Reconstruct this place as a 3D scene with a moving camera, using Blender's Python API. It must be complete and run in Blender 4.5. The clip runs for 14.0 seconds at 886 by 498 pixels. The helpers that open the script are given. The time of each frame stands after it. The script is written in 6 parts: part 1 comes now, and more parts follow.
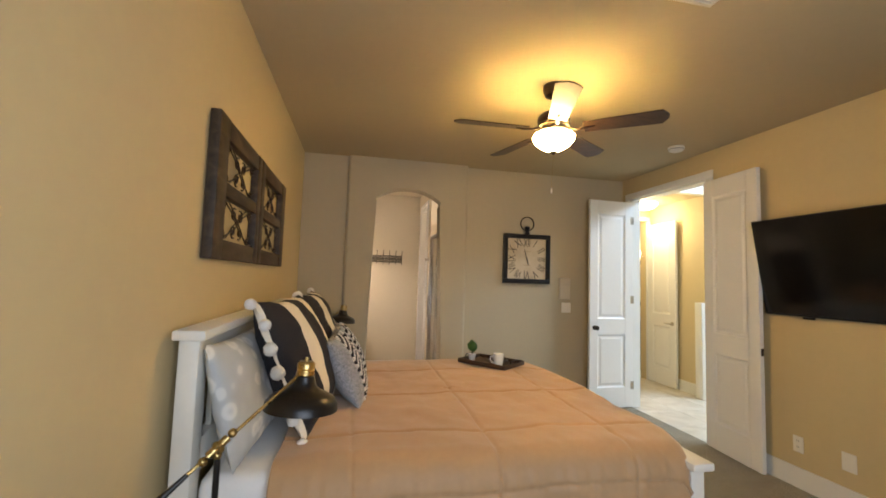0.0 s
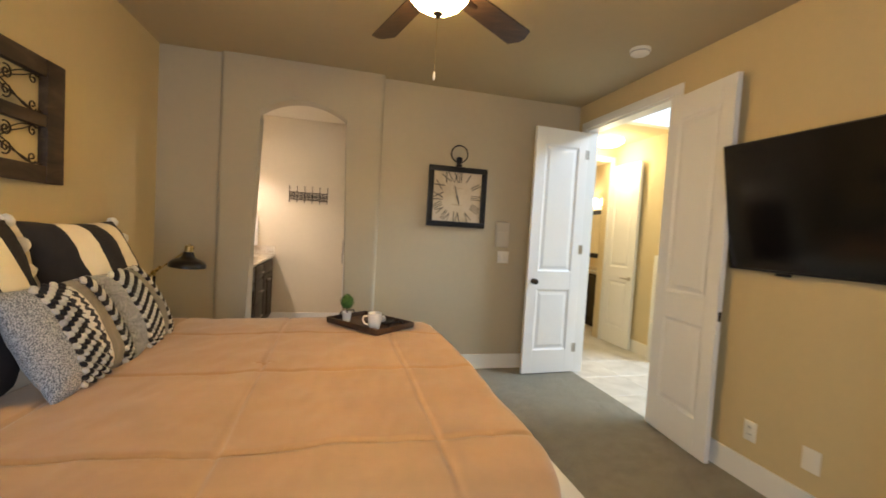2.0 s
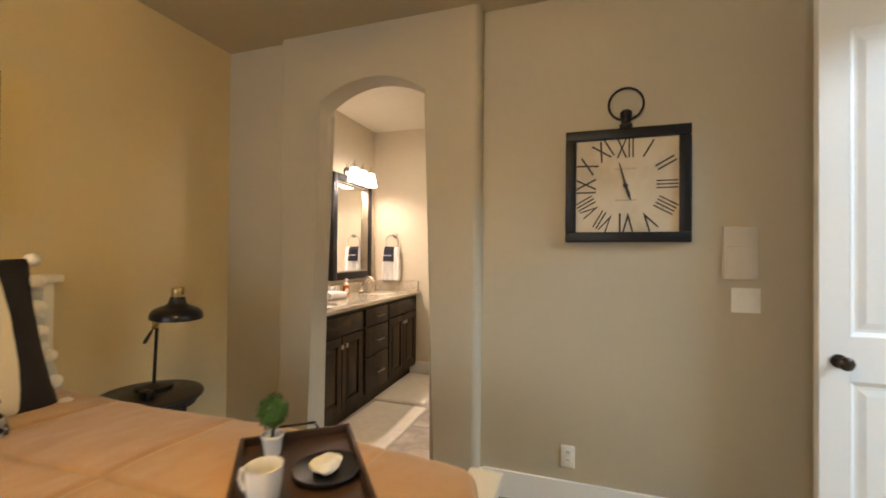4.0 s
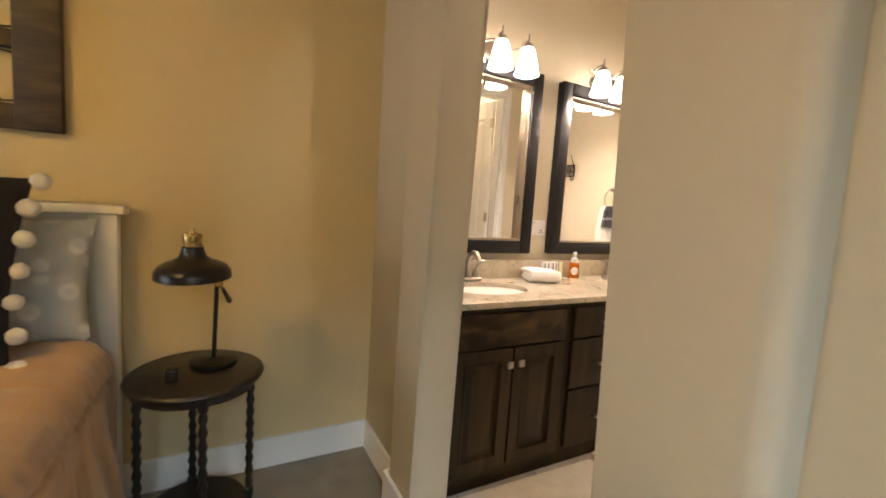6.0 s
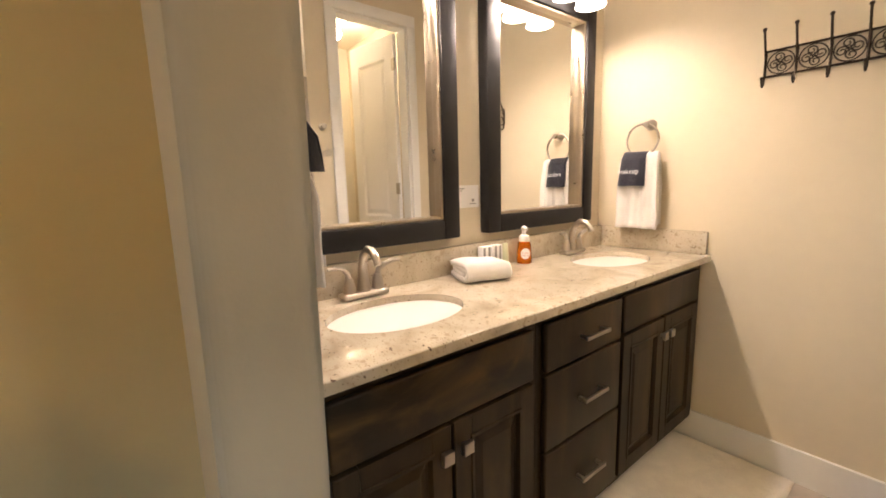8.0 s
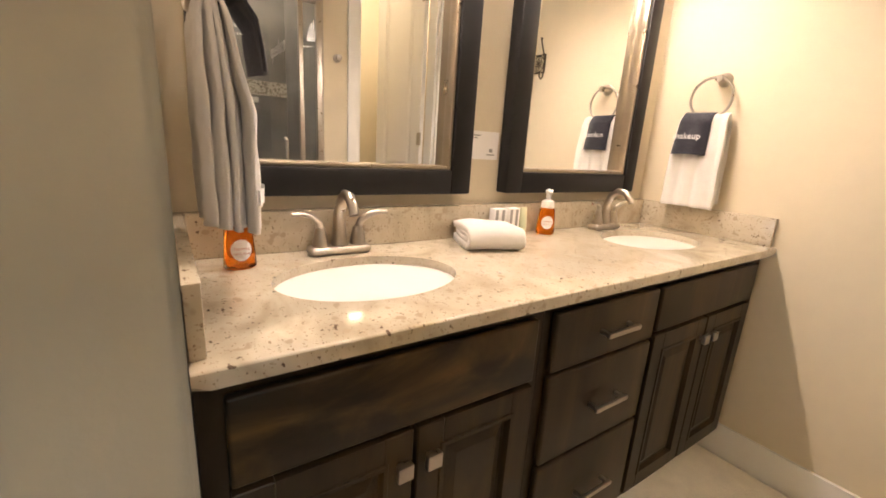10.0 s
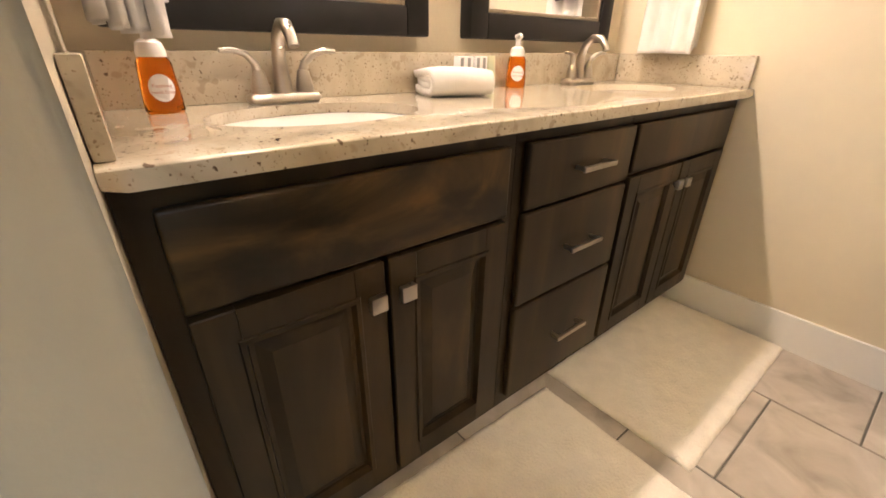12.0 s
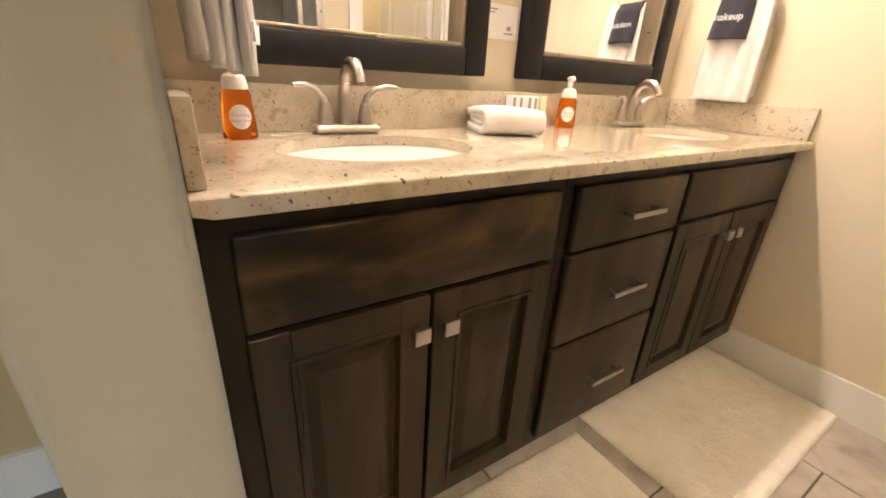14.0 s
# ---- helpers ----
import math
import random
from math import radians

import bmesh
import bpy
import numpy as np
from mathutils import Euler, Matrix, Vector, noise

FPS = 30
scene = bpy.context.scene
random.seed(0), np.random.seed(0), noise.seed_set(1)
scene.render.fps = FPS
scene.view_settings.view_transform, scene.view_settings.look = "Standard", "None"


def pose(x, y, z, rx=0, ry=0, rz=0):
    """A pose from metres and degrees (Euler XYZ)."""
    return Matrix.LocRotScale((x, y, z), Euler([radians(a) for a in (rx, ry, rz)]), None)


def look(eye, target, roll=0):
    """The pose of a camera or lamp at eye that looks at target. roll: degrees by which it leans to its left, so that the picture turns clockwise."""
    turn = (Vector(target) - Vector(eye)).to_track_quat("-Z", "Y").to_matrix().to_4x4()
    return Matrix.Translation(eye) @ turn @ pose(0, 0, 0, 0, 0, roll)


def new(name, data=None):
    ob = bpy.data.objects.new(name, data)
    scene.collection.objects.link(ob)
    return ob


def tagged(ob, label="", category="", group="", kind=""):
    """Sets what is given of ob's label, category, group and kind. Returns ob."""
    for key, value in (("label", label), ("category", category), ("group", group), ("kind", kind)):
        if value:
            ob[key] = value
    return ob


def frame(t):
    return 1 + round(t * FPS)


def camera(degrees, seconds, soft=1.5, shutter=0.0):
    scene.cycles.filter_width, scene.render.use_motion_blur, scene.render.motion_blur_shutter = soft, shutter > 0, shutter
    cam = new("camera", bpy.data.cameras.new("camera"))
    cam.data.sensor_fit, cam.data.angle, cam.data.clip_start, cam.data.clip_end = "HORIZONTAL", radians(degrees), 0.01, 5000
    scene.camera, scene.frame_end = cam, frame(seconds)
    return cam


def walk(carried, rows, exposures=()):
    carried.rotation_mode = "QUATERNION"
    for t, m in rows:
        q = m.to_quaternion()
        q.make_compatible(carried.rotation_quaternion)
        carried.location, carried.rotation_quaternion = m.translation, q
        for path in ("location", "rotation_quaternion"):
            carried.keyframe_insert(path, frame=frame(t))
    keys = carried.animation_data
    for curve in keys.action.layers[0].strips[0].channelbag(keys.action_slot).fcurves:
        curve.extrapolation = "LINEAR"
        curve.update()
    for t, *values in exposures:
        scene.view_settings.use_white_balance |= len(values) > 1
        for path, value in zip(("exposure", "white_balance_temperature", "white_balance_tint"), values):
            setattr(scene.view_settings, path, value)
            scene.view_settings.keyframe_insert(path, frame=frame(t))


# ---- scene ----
cam = camera(94.6, 14.0, 1.7, 0.35)
PATH = [
    (0, (0.61, 0.683, 1.44), (1.014, 2.636, 1.584), 1.9),
    (0.5, (0.712, 0.78, 1.413), (1.139, 2.734, 1.452), 1.8),
    (1, (0.916, 0.888, 1.387), (1.485, 2.803, 1.279), 3.3),
    (1.5, (1.196, 1.125, 1.392), (1.928, 2.985, 1.328), 3.6),
    (2, (1.471, 1.365, 1.371), (1.964, 3.302, 1.282), 3.4),
    (2.5, (1.738, 1.637, 1.365), (1.964, 3.622, 1.272), 1.5),
    (3, (2.009, 2.006, 1.382), (2.089, 4.003, 1.315), 1.6),
    (3.2, (2.093, 2.16, 1.358), (1.959, 4.155, 1.335), 2.2),
    (5.3, (2.471, 4.118, 1.348), (1.16, 5.627, 1.283), 2.1),
    (5.5, (2.334, 4.218, 1.335), (0.813, 5.513, 1.234), 4.9),
    (6, (2.049, 4.5, 1.298), (0.294, 5.44, 1.113), 3.7),
    (6.5, (1.715, 4.737, 1.274), (-0.021, 5.718, 1.122), 0.6),
    (7, (1.394, 4.899, 1.287), (-0.157, 6.155, 1.154), -1.4),
    (7.5, (1.341, 5.005, 1.306), (-0.07, 6.385, 0.981), 1.7),
    (8, (1.352, 5.077, 1.283), (-0.204, 6.295, 0.972), -1.6),
    (10.3, (1.188, 5.316, 1.199), (-0.399, 6.411, 0.668), 4.0),
    (10.5, (1.191, 5.32, 1.177), (-0.363, 6.426, 0.576), 3.2),
    (11, (1.196, 5.327, 1.086), (-0.243, 6.432, 0.243), -0.6),
    (11.5, (1.195, 5.326, 1.043), (-0.213, 6.431, 0.149), 0.3),
    (12, (1.199, 5.332, 1.042), (-0.209, 6.451, 0.168), 0.6),
    (12.5, (1.19, 5.322, 1.045), (-0.229, 6.43, 0.176), 1.0),
    (13, (1.201, 5.333, 1.058), (-0.241, 6.435, 0.218), 0.8),
    (13.5, (1.188, 5.318, 1.06), (-0.298, 6.385, 0.252), 1.5),
    (14, (1.184, 5.302, 1.07), (-0.349, 6.327, 0.294), 3.2),
]
EXPOSURES = ((0.0, -0.1), (1.5, 0.0), (3.0, 0.0), (5.5, 0.2), (6.0, 0.25), (6.5, 0.15), (7.0, 0.1), (7.5, 0.05), (8.0, 0.15), (10.5, 0.2), (11.0, 0.35), (12.5, 0.5), (14.0, 0.5))
walk(cam, [(r[0], look(*r[1:])) for r in PATH], EXPOSURES)

# ---- light and exposure ----
world = bpy.data.worlds.new("world")
scene.world = world
world.use_nodes = True
_nt = world.node_tree
_sky = _nt.nodes.new("ShaderNodeTexSky")
_sky.sky_type, _sky.sun_disc = "NISHITA", False
_sky.sun_elevation, _sky.sun_rotation = radians(40), radians(130)
_nt.links.new(_sky.outputs[0], _nt.nodes["Background"].inputs[0])
_nt.nodes["Background"].inputs[1].default_value = 0.08


def lamp(name, kind, at, power, colour, size=0.05, target=None, size_y=None):
    data = bpy.data.lights.new(name, kind)
    data.energy, data.color = power, colour
    if kind == "AREA":
        data.shape, data.size, data.size_y = "RECTANGLE", size, size_y or size
    else:
        data.shadow_soft_size = size
    ob = new(name, data)
    ob.matrix_world = look(at, target) if target else pose(*at)
    return ob


WARM = (1.0, 0.68, 0.34)
VANITY = (1.0, 0.80, 0.70)
COOL = (0.62, 0.80, 1.0)
for _i in range(3):
    _a = radians(20 + 120 * _i)
    lamp("fan_bulb", "POINT", (1.833 + 0.06 * math.cos(_a), 3.119 + 0.06 * math.sin(_a), 2.392), 8, WARM, 0.02)
for _y in (5.742, 6.658):
    for _d in (-0.172, 0.0, 0.172):
        lamp("vanity_bulb", "POINT", (0.228, _y + _d, 2.085), 11.5, VANITY, 0.022)
lamp("window_daylight", "AREA", (1.25, -0.28, 1.45), 52, (0.74, 0.84, 1.0), 1.6, (1.25, 3, 1.45), 1.4)
lamp("clerestory_daylight", "AREA", (7.5, 3.3, 4.2), 380, COOL, 3.0, (3.6, 4.4, 1.5), 1.3)
lamp("closet_bulb", "POINT", (2.35, 6.72, 2.60), 24, (1.0, 0.83, 0.68), 0.05)
lamp("shower_bulb", "POINT", (2.2, 5.68, 2.66), 26, (1.0, 0.84, 0.74), 0.045)
lamp("hall_bulb", "POINT", (4.72, 5.95, 2.36), 22, (1.0, 0.84, 0.48), 0.08)
lamp("bath_two_bulb", "POINT", (5.62, 7.70, 1.98), 16, (1.0, 0.82, 0.52), 0.06)

# ---- materials ----


def mat(name, col, rough=0.5, metal=0.0, var=0.06, vscale=5.0, bump=0.0, bscale=200.0, sheen=0.0, coat=0.0, fine=0.0):
    """Principled paint with two scales of colour variation, and relief."""
    m = bpy.data.materials.new(name)
    m.use_nodes = True
    nt = m.node_tree
    b = nt.nodes["Principled BSDF"]
    b.inputs["Roughness"].default_value, b.inputs["Metallic"].default_value = rough, metal
    if sheen:
        b.inputs["Sheen Weight"].default_value = sheen
    if coat:
        b.inputs["Coat Weight"].default_value, b.inputs["Coat Roughness"].default_value = coat, 0.1
    tc = nt.nodes.new("ShaderNodeTexCoord")
    n1 = nt.nodes.new("ShaderNodeTexNoise")
    n1.inputs["Scale"].default_value, n1.inputs["Detail"].default_value = vscale, 4
    nt.links.new(tc.outputs["Object"], n1.inputs["Vector"])
    n2 = nt.nodes.new("ShaderNodeTexNoise")
    n2.inputs["Scale"].default_value = vscale * 14
    nt.links.new(tc.outputs["Object"], n2.inputs["Vector"])
    add = nt.nodes.new("ShaderNodeMath")
    add.operation = "MULTIPLY_ADD"
    add.inputs[1].default_value = 0.5
    nt.links.new(n2.outputs["Fac"], add.inputs[0])
    nt.links.new(n1.outputs["Fac"], add.inputs[2])
    mr = nt.nodes.new("ShaderNodeMapRange")
    mr.inputs["From Min"].default_value, mr.inputs["From Max"].default_value = 0.45, 1.05
    mr.inputs["To Min"].default_value, mr.inputs["To Max"].default_value = 1 - var, 1 + var
    nt.links.new(add.outputs[0], mr.inputs["Value"])
    mix = nt.nodes.new("ShaderNodeMix")
    mix.data_type, mix.blend_type = "RGBA", "MULTIPLY"
    mix.inputs["Factor"].default_value = 1.0
    mix.inputs["A"].default_value = (*col, 1)
    nt.links.new(mr.outputs[0], mix.inputs["B"])
    nt.links.new(mix.outputs["Result"], b.inputs["Base Color"])
    rr = nt.nodes.new("ShaderNodeMapRange")
    rr.inputs["To Min"].default_value, rr.inputs["To Max"].default_value = max(0.02, rough - 0.08), min(1, rough + 0.08)
    nt.links.new(n1.outputs["Fac"], rr.inputs["Value"])
    nt.links.new(rr.outputs[0], b.inputs["Roughness"])
    if bump:
        n3 = nt.nodes.new("ShaderNodeTexNoise")
        n3.inputs["Scale"].default_value, n3.inputs["Detail"].default_value = bscale, 5
        nt.links.new(tc.outputs["Object"], n3.inputs["Vector"])
        bp = nt.nodes.new("ShaderNodeBump")
        bp.inputs["Strength"].default_value, bp.inputs["Distance"].default_value = bump, 0.004
        nt.links.new(n3.outputs["Fac"], bp.inputs["Height"])
        nt.links.new(bp.outputs[0], b.inputs["Normal"])
    return m


def ramp_mat(name, stops, rough, scale, metal=0.0, distort=0.0, stretch=(1, 1, 1), bump=0.1, kind="NOISE", const=False, detail=6.0, coat=0.0):
    """Colour from a ramp over a stretched noise or voronoi pattern."""
    m = bpy.data.materials.new(name)
    m.use_nodes = True
    nt = m.node_tree
    b = nt.nodes["Principled BSDF"]
    b.inputs["Roughness"].default_value, b.inputs["Metallic"].default_value = rough, metal
    if coat:
        b.inputs["Coat Weight"].default_value, b.inputs["Coat Roughness"].default_value = coat, 0.08
    tc = nt.nodes.new("ShaderNodeTexCoord")
    mp = nt.nodes.new("ShaderNodeMapping")
    mp.inputs["Scale"].default_value = stretch
    nt.links.new(tc.outputs["Object"], mp.inputs["Vector"])
    if kind == "NOISE":
        n = nt.nodes.new("ShaderNodeTexNoise")
        n.inputs["Detail"].default_value, n.inputs["Distortion"].default_value = detail, distort
        out = n.outputs["Fac"]
    else:
        n = nt.nodes.new("ShaderNodeTexVoronoi")
        out = n.outputs["Distance"]
    n.inputs["Scale"].default_value = scale
    nt.links.new(mp.outputs[0], n.inputs["Vector"])
    r = nt.nodes.new("ShaderNodeValToRGB")
    if const:
        r.color_ramp.interpolation = "CONSTANT"
    els = r.color_ramp.elements
    while len(els) < len(stops):
        els.new(0.5)
    for e, (p, c) in zip(els, stops):
        e.position, e.color = p, (*c, 1)
    nt.links.new(out, r.inputs[0])
    nt.links.new(r.outputs[0], b.inputs["Base Color"])
    if bump:
        bp = nt.nodes.new("ShaderNodeBump")
        bp.inputs["Strength"].default_value, bp.inputs["Distance"].default_value = bump, 0.003
        nt.links.new(out, bp.inputs["Height"])
        nt.links.new(bp.outputs[0], b.inputs["Normal"])
    return m


def glow(name, col, strength):
    m = bpy.data.materials.new(name)
    m.use_nodes = True
    b = m.node_tree.nodes["Principled BSDF"]
    b.inputs["Base Color"].default_value = (0.9, 0.88, 0.82, 1)
    b.inputs["Roughness"].default_value = 0.35
    b.inputs["Emission Color"].default_value = (*col, 1)
    b.inputs["Emission Strength"].default_value = strength
    return m


def glassy(name, col, rough=0.02, ior=1.45):
    m = bpy.data.materials.new(name)
    m.use_nodes = True
    b = m.node_tree.nodes["Principled BSDF"]
    b.inputs["Base Color"].default_value = (*col, 1)
    b.inputs["Transmission Weight"].default_value = 1.0
    b.inputs["Roughness"].default_value, b.inputs["IOR"].default_value = rough, ior
    return m


PAINT = mat("wall_paint", (0.575, 0.46, 0.258), 0.75, var=0.03, vscale=1.5, bump=0.12, bscale=90)
# Darker, greyer copy of the wall paint: cool, dim north-wall light put into colour.
SHADED_PAINT = mat("shaded_wall_paint", (0.435, 0.382, 0.28), 0.75, var=0.03, vscale=1.5, bump=0.12, bscale=90)
BATHPAINT = mat("bath_wall_paint", (0.65, 0.572, 0.425), 0.7, var=0.03, vscale=1.5, bump=0.12, bscale=90)
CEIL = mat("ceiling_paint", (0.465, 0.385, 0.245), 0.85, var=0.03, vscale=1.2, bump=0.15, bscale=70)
# Paler than the bedroom ceiling so it reflects more fill onto mats and floor.
BOUNCE_CEIL = mat("bath_ceiling_bounce_paint", (0.70, 0.635, 0.50), 0.85, var=0.03, vscale=1.2, bump=0.15, bscale=70)
HALLPAINT = mat("hall_paint", (0.62, 0.51, 0.31), 0.75, var=0.03, vscale=1.5, bump=0.1, bscale=90)
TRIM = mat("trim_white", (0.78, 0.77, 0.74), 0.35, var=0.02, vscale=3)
DOORW = mat("door_white", (0.80, 0.79, 0.77), 0.38, var=0.02, vscale=3, bump=0.03, bscale=60)
CARPET = mat("carpet_pile", (0.19, 0.166, 0.115), 0.97, var=0.28, vscale=9, bump=1.0, bscale=420, sheen=0.3)
TILE = ramp_mat("floor_tile", [(0.28, (0.33, 0.29, 0.24)), (0.48, (0.48, 0.43, 0.37)), (0.6, (0.54, 0.49, 0.43)), (0.74, (0.65, 0.60, 0.54))], 0.42, 7, distort=0.6, bump=0.12)
HALLTILE = ramp_mat("hall_tile", [(0.3, (0.48, 0.44, 0.38)), (0.55, (0.60, 0.56, 0.50)), (0.75, (0.68, 0.65, 0.60))], 0.3, 4, distort=0.8, bump=0.06)
GROUT = mat("grout", (0.13, 0.12, 0.105), 0.9, var=0.15, vscale=30, bump=0.4, bscale=300)
HALLGROUT = mat("hall_grout", (0.42, 0.39, 0.34), 0.9, var=0.15, vscale=30)
BEDWHITE = mat("bed_paint_white", (0.74, 0.71, 0.64), 0.42, var=0.04, vscale=4, bump=0.04, bscale=40)
COMFORT = mat("comforter_microfibre", (0.445, 0.272, 0.135), 0.62, var=0.07, vscale=3, bump=0.12, bscale=900, sheen=0.35)
SHEET = mat("sheet_cotton", (0.80, 0.79, 0.78), 0.8, var=0.03, vscale=8, bump=0.1, bscale=500, sheen=0.2)
BLACKW = mat("black_stained_wood", (0.012, 0.010, 0.009), 0.38, var=0.3, vscale=8, bump=0.08, bscale=50)
BLACKM = mat("black_metal", (0.012, 0.011, 0.011), 0.33, 0.4, var=0.15, vscale=12)
BRASS = mat("aged_brass", (0.45, 0.32, 0.13), 0.28, 1.0, var=0.12, vscale=30)
NICKEL = mat("brushed_nickel", (0.46, 0.42, 0.365), 0.30, 1.0, var=0.06, vscale=40, bump=0.02, bscale=300)
BRONZE = mat("dark_bronze", (0.045, 0.032, 0.022), 0.4, 0.7, var=0.25, vscale=20)
WALNUT = ramp_mat("fan_blade_walnut", [(0.3, (0.018, 0.010, 0.006)), (0.6, (0.045, 0.024, 0.013)), (0.8, (0.07, 0.04, 0.02))], 0.42, 6, stretch=(1, 9, 9), distort=0.4, bump=0.04)
ESPRESSO = ramp_mat("espresso_wood", [(0.25, (0.009, 0.0059, 0.0027)), (0.5, (0.026, 0.0163, 0.0063)), (0.66, (0.047, 0.029, 0.0105)), (0.82, (0.080, 0.046, 0.016))], 0.42, 4.0, stretch=(3, 1.6, 0.3), distort=1.3, bump=0.06, coat=0.05)
KNOTTY = ramp_mat("espresso_knotty_wood", [(0.25, (0.006, 0.0040, 0.0020)), (0.44, (0.019, 0.0120, 0.0048)), (0.57, (0.050, 0.030, 0.010)), (0.72, (0.11, 0.062, 0.019))], 0.38, 3.4, stretch=(3, 0.7, 1.6), distort=2.6, bump=0.05, coat=0.05)
OLDWOOD = ramp_mat("weathered_brown_wood", [(0.25, (0.015, 0.009, 0.005)), (0.5, (0.040, 0.025, 0.014)), (0.75, (0.078, 0.052, 0.030))], 0.6, 5, stretch=(4, 1, 4), distort=0.7, bump=0.3)
DARKFRAME = mat("black_frame", (0.010, 0.009, 0.009), 0.42, var=0.2, vscale=20, bump=0.02, bscale=60)
for _m in (ESPRESSO, KNOTTY, DARKFRAME):
    _m.node_tree.nodes["Principled BSDF"].inputs["Specular IOR Level"].default_value = 0.25
MIRROR = mat("silvered_glass", (0.93, 0.94, 0.93), 0.0, 1.0, var=0.0)
MIRROR.node_tree.nodes["Principled BSDF"].inputs["Roughness"].default_value = 0.0
for _l in list(MIRROR.node_tree.links):
    if _l.to_socket.name == "Roughness":
        MIRROR.node_tree.links.remove(_l)
TVGLASS = mat("tv_screen", (0.004, 0.004, 0.0045), 0.12, var=0.1, vscale=2)
PLASTIC = mat("black_plastic", (0.010, 0.010, 0.011), 0.35, var=0.1, vscale=10)
PLATE = mat("ivory_plastic", (0.76, 0.73, 0.66), 0.35, var=0.02)
CERAMIC = mat("white_ceramic", (0.84, 0.82, 0.78), 0.1, var=0.02, vscale=6, coat=0.4)
TERRY = mat("white_terry", (0.82, 0.79, 0.75), 0.95, var=0.05, vscale=25, bump=0.9, bscale=700, sheen=0.4)
NAVY = mat("navy_terry", (0.012, 0.012, 0.022), 0.9, var=0.2, vscale=30, bump=0.8, bscale=700, sheen=0.15)
MAT = mat("cream_cotton_mat", (0.86, 0.81, 0.72), 0.95, var=0.08, vscale=16, bump=1.0, bscale=130, sheen=0.4)
BLACKCLOTH = mat("black_cloth", (0.012, 0.011, 0.013), 0.9, var=0.2, vscale=30, bump=0.3, bscale=700)
POM = mat("white_pompom_yarn", (0.82, 0.79, 0.75), 0.95, var=0.08, vscale=60, bump=1.0, bscale=400, sheen=0.4)
SOAP = glassy("orange_soap", (1.0, 0.30, 0.02), 0.05, 1.35)
LABELW = mat("white_label", (0.82, 0.80, 0.78), 0.5, var=0.01)
PRINT = mat("pink_print", (0.45, 0.16, 0.10), 0.6, var=0.0)
GREYPRINT = mat("grey_print", (0.30, 0.29, 0.28), 0.6, var=0.0)
CLEARP = mat("milky_plastic", (0.80, 0.76, 0.72), 0.25, var=0.02)
PALEGREEN = mat("pale_green_plastic", (0.60, 0.62, 0.42), 0.3, var=0.03)
LEAF = mat("moss_leaf", (0.045, 0.12, 0.018), 0.7, var=0.45, vscale=60)
TRAYW = mat("dark_tray_wood", (0.040, 0.020, 0.012), 0.5, var=0.3, vscale=14, bump=0.1, bscale=60)
CLOCKFACE = ramp_mat("aged_clock_paper", [(0.3, (0.38, 0.30, 0.20)), (0.5, (0.53, 0.44, 0.31)), (0.7, (0.60, 0.51, 0.38))], 0.7, 4, bump=0.03)
INK = mat("clock_ink", (0.03, 0.024, 0.02), 0.6, var=0.2, vscale=40)
FANGLASS = glow("lit_fan_glass", (1.0, 0.645, 0.23), 135.0)
SHADEGLASS = glow("lit_frosted_shade", (1.0, 0.82, 0.71), 9.0)
DOMEGLASS = glow("lit_dome_glass", (1.0, 0.80, 0.48), 13.0)
SHOWERGLASS = glassy("shower_glass", (0.93, 0.96, 0.95), 0.0)
WINGLASS = glassy("window_glass", (0.97, 0.98, 0.98), 0.0)
STONEGREY = ramp_mat("grey_shower_tile", [(0.3, (0.16, 0.155, 0.15)), (0.6, (0.26, 0.25, 0.24)), (0.8, (0.33, 0.32, 0.30))], 0.35, 3, distort=0.5, bump=0.05)
MOSAIC = ramp_mat("mosaic_band", [(0.0, (0.05, 0.04, 0.035)), (0.35, (0.35, 0.31, 0.26)), (0.6, (0.62, 0.58, 0.5))], 0.2, 60, kind="VORONOI", bump=0.3)


def granite():
    """Pale gold granite with grey veins and dark flecks."""
    m = ramp_mat("granite", [(0.30, (0.40, 0.34, 0.245)), (0.44, (0.50, 0.435, 0.325)), (0.62, (0.57, 0.505, 0.39)), (0.8, (0.48, 0.41, 0.305))], 0.13, 7, distort=1.2, bump=0.0, coat=0.5)
    nt = m.node_tree
    b = nt.nodes["Principled BSDF"]
    old = b.inputs["Base Color"].links[0].from_socket
    tc = [n for n in nt.nodes if n.type == "TEX_COORD"][0]
    last = old
    for scale, edge, col in ((75, 0.308, (0.13, 0.09, 0.062)), (170, 0.338, (0.28, 0.21, 0.14)), (30, 0.345, (0.41, 0.34, 0.245))):
        n = nt.nodes.new("ShaderNodeTexNoise")
        n.inputs["Scale"].default_value, n.inputs["Detail"].default_value = scale, 2
        nt.links.new(tc.outputs["Object"], n.inputs["Vector"])
        r = nt.nodes.new("ShaderNodeMapRange")
        r.inputs["From Min"].default_value, r.inputs["From Max"].default_value = edge - 0.03, edge + 0.02
        r.inputs["To Min"].default_value, r.inputs["To Max"].default_value = 1, 0
        nt.links.new(n.outputs["Fac"], r.inputs["Value"])
        x = nt.nodes.new("ShaderNodeMix")
        x.data_type = "RGBA"
        nt.links.new(r.outputs[0], x.inputs["Factor"])
        nt.links.new(last, x.inputs["A"])
        x.inputs["B"].default_value = (*col, 1)
        last = x.outputs["Result"]
    nt.links.new(last, b.inputs["Base Color"])
    return m


GRANITE = granite()


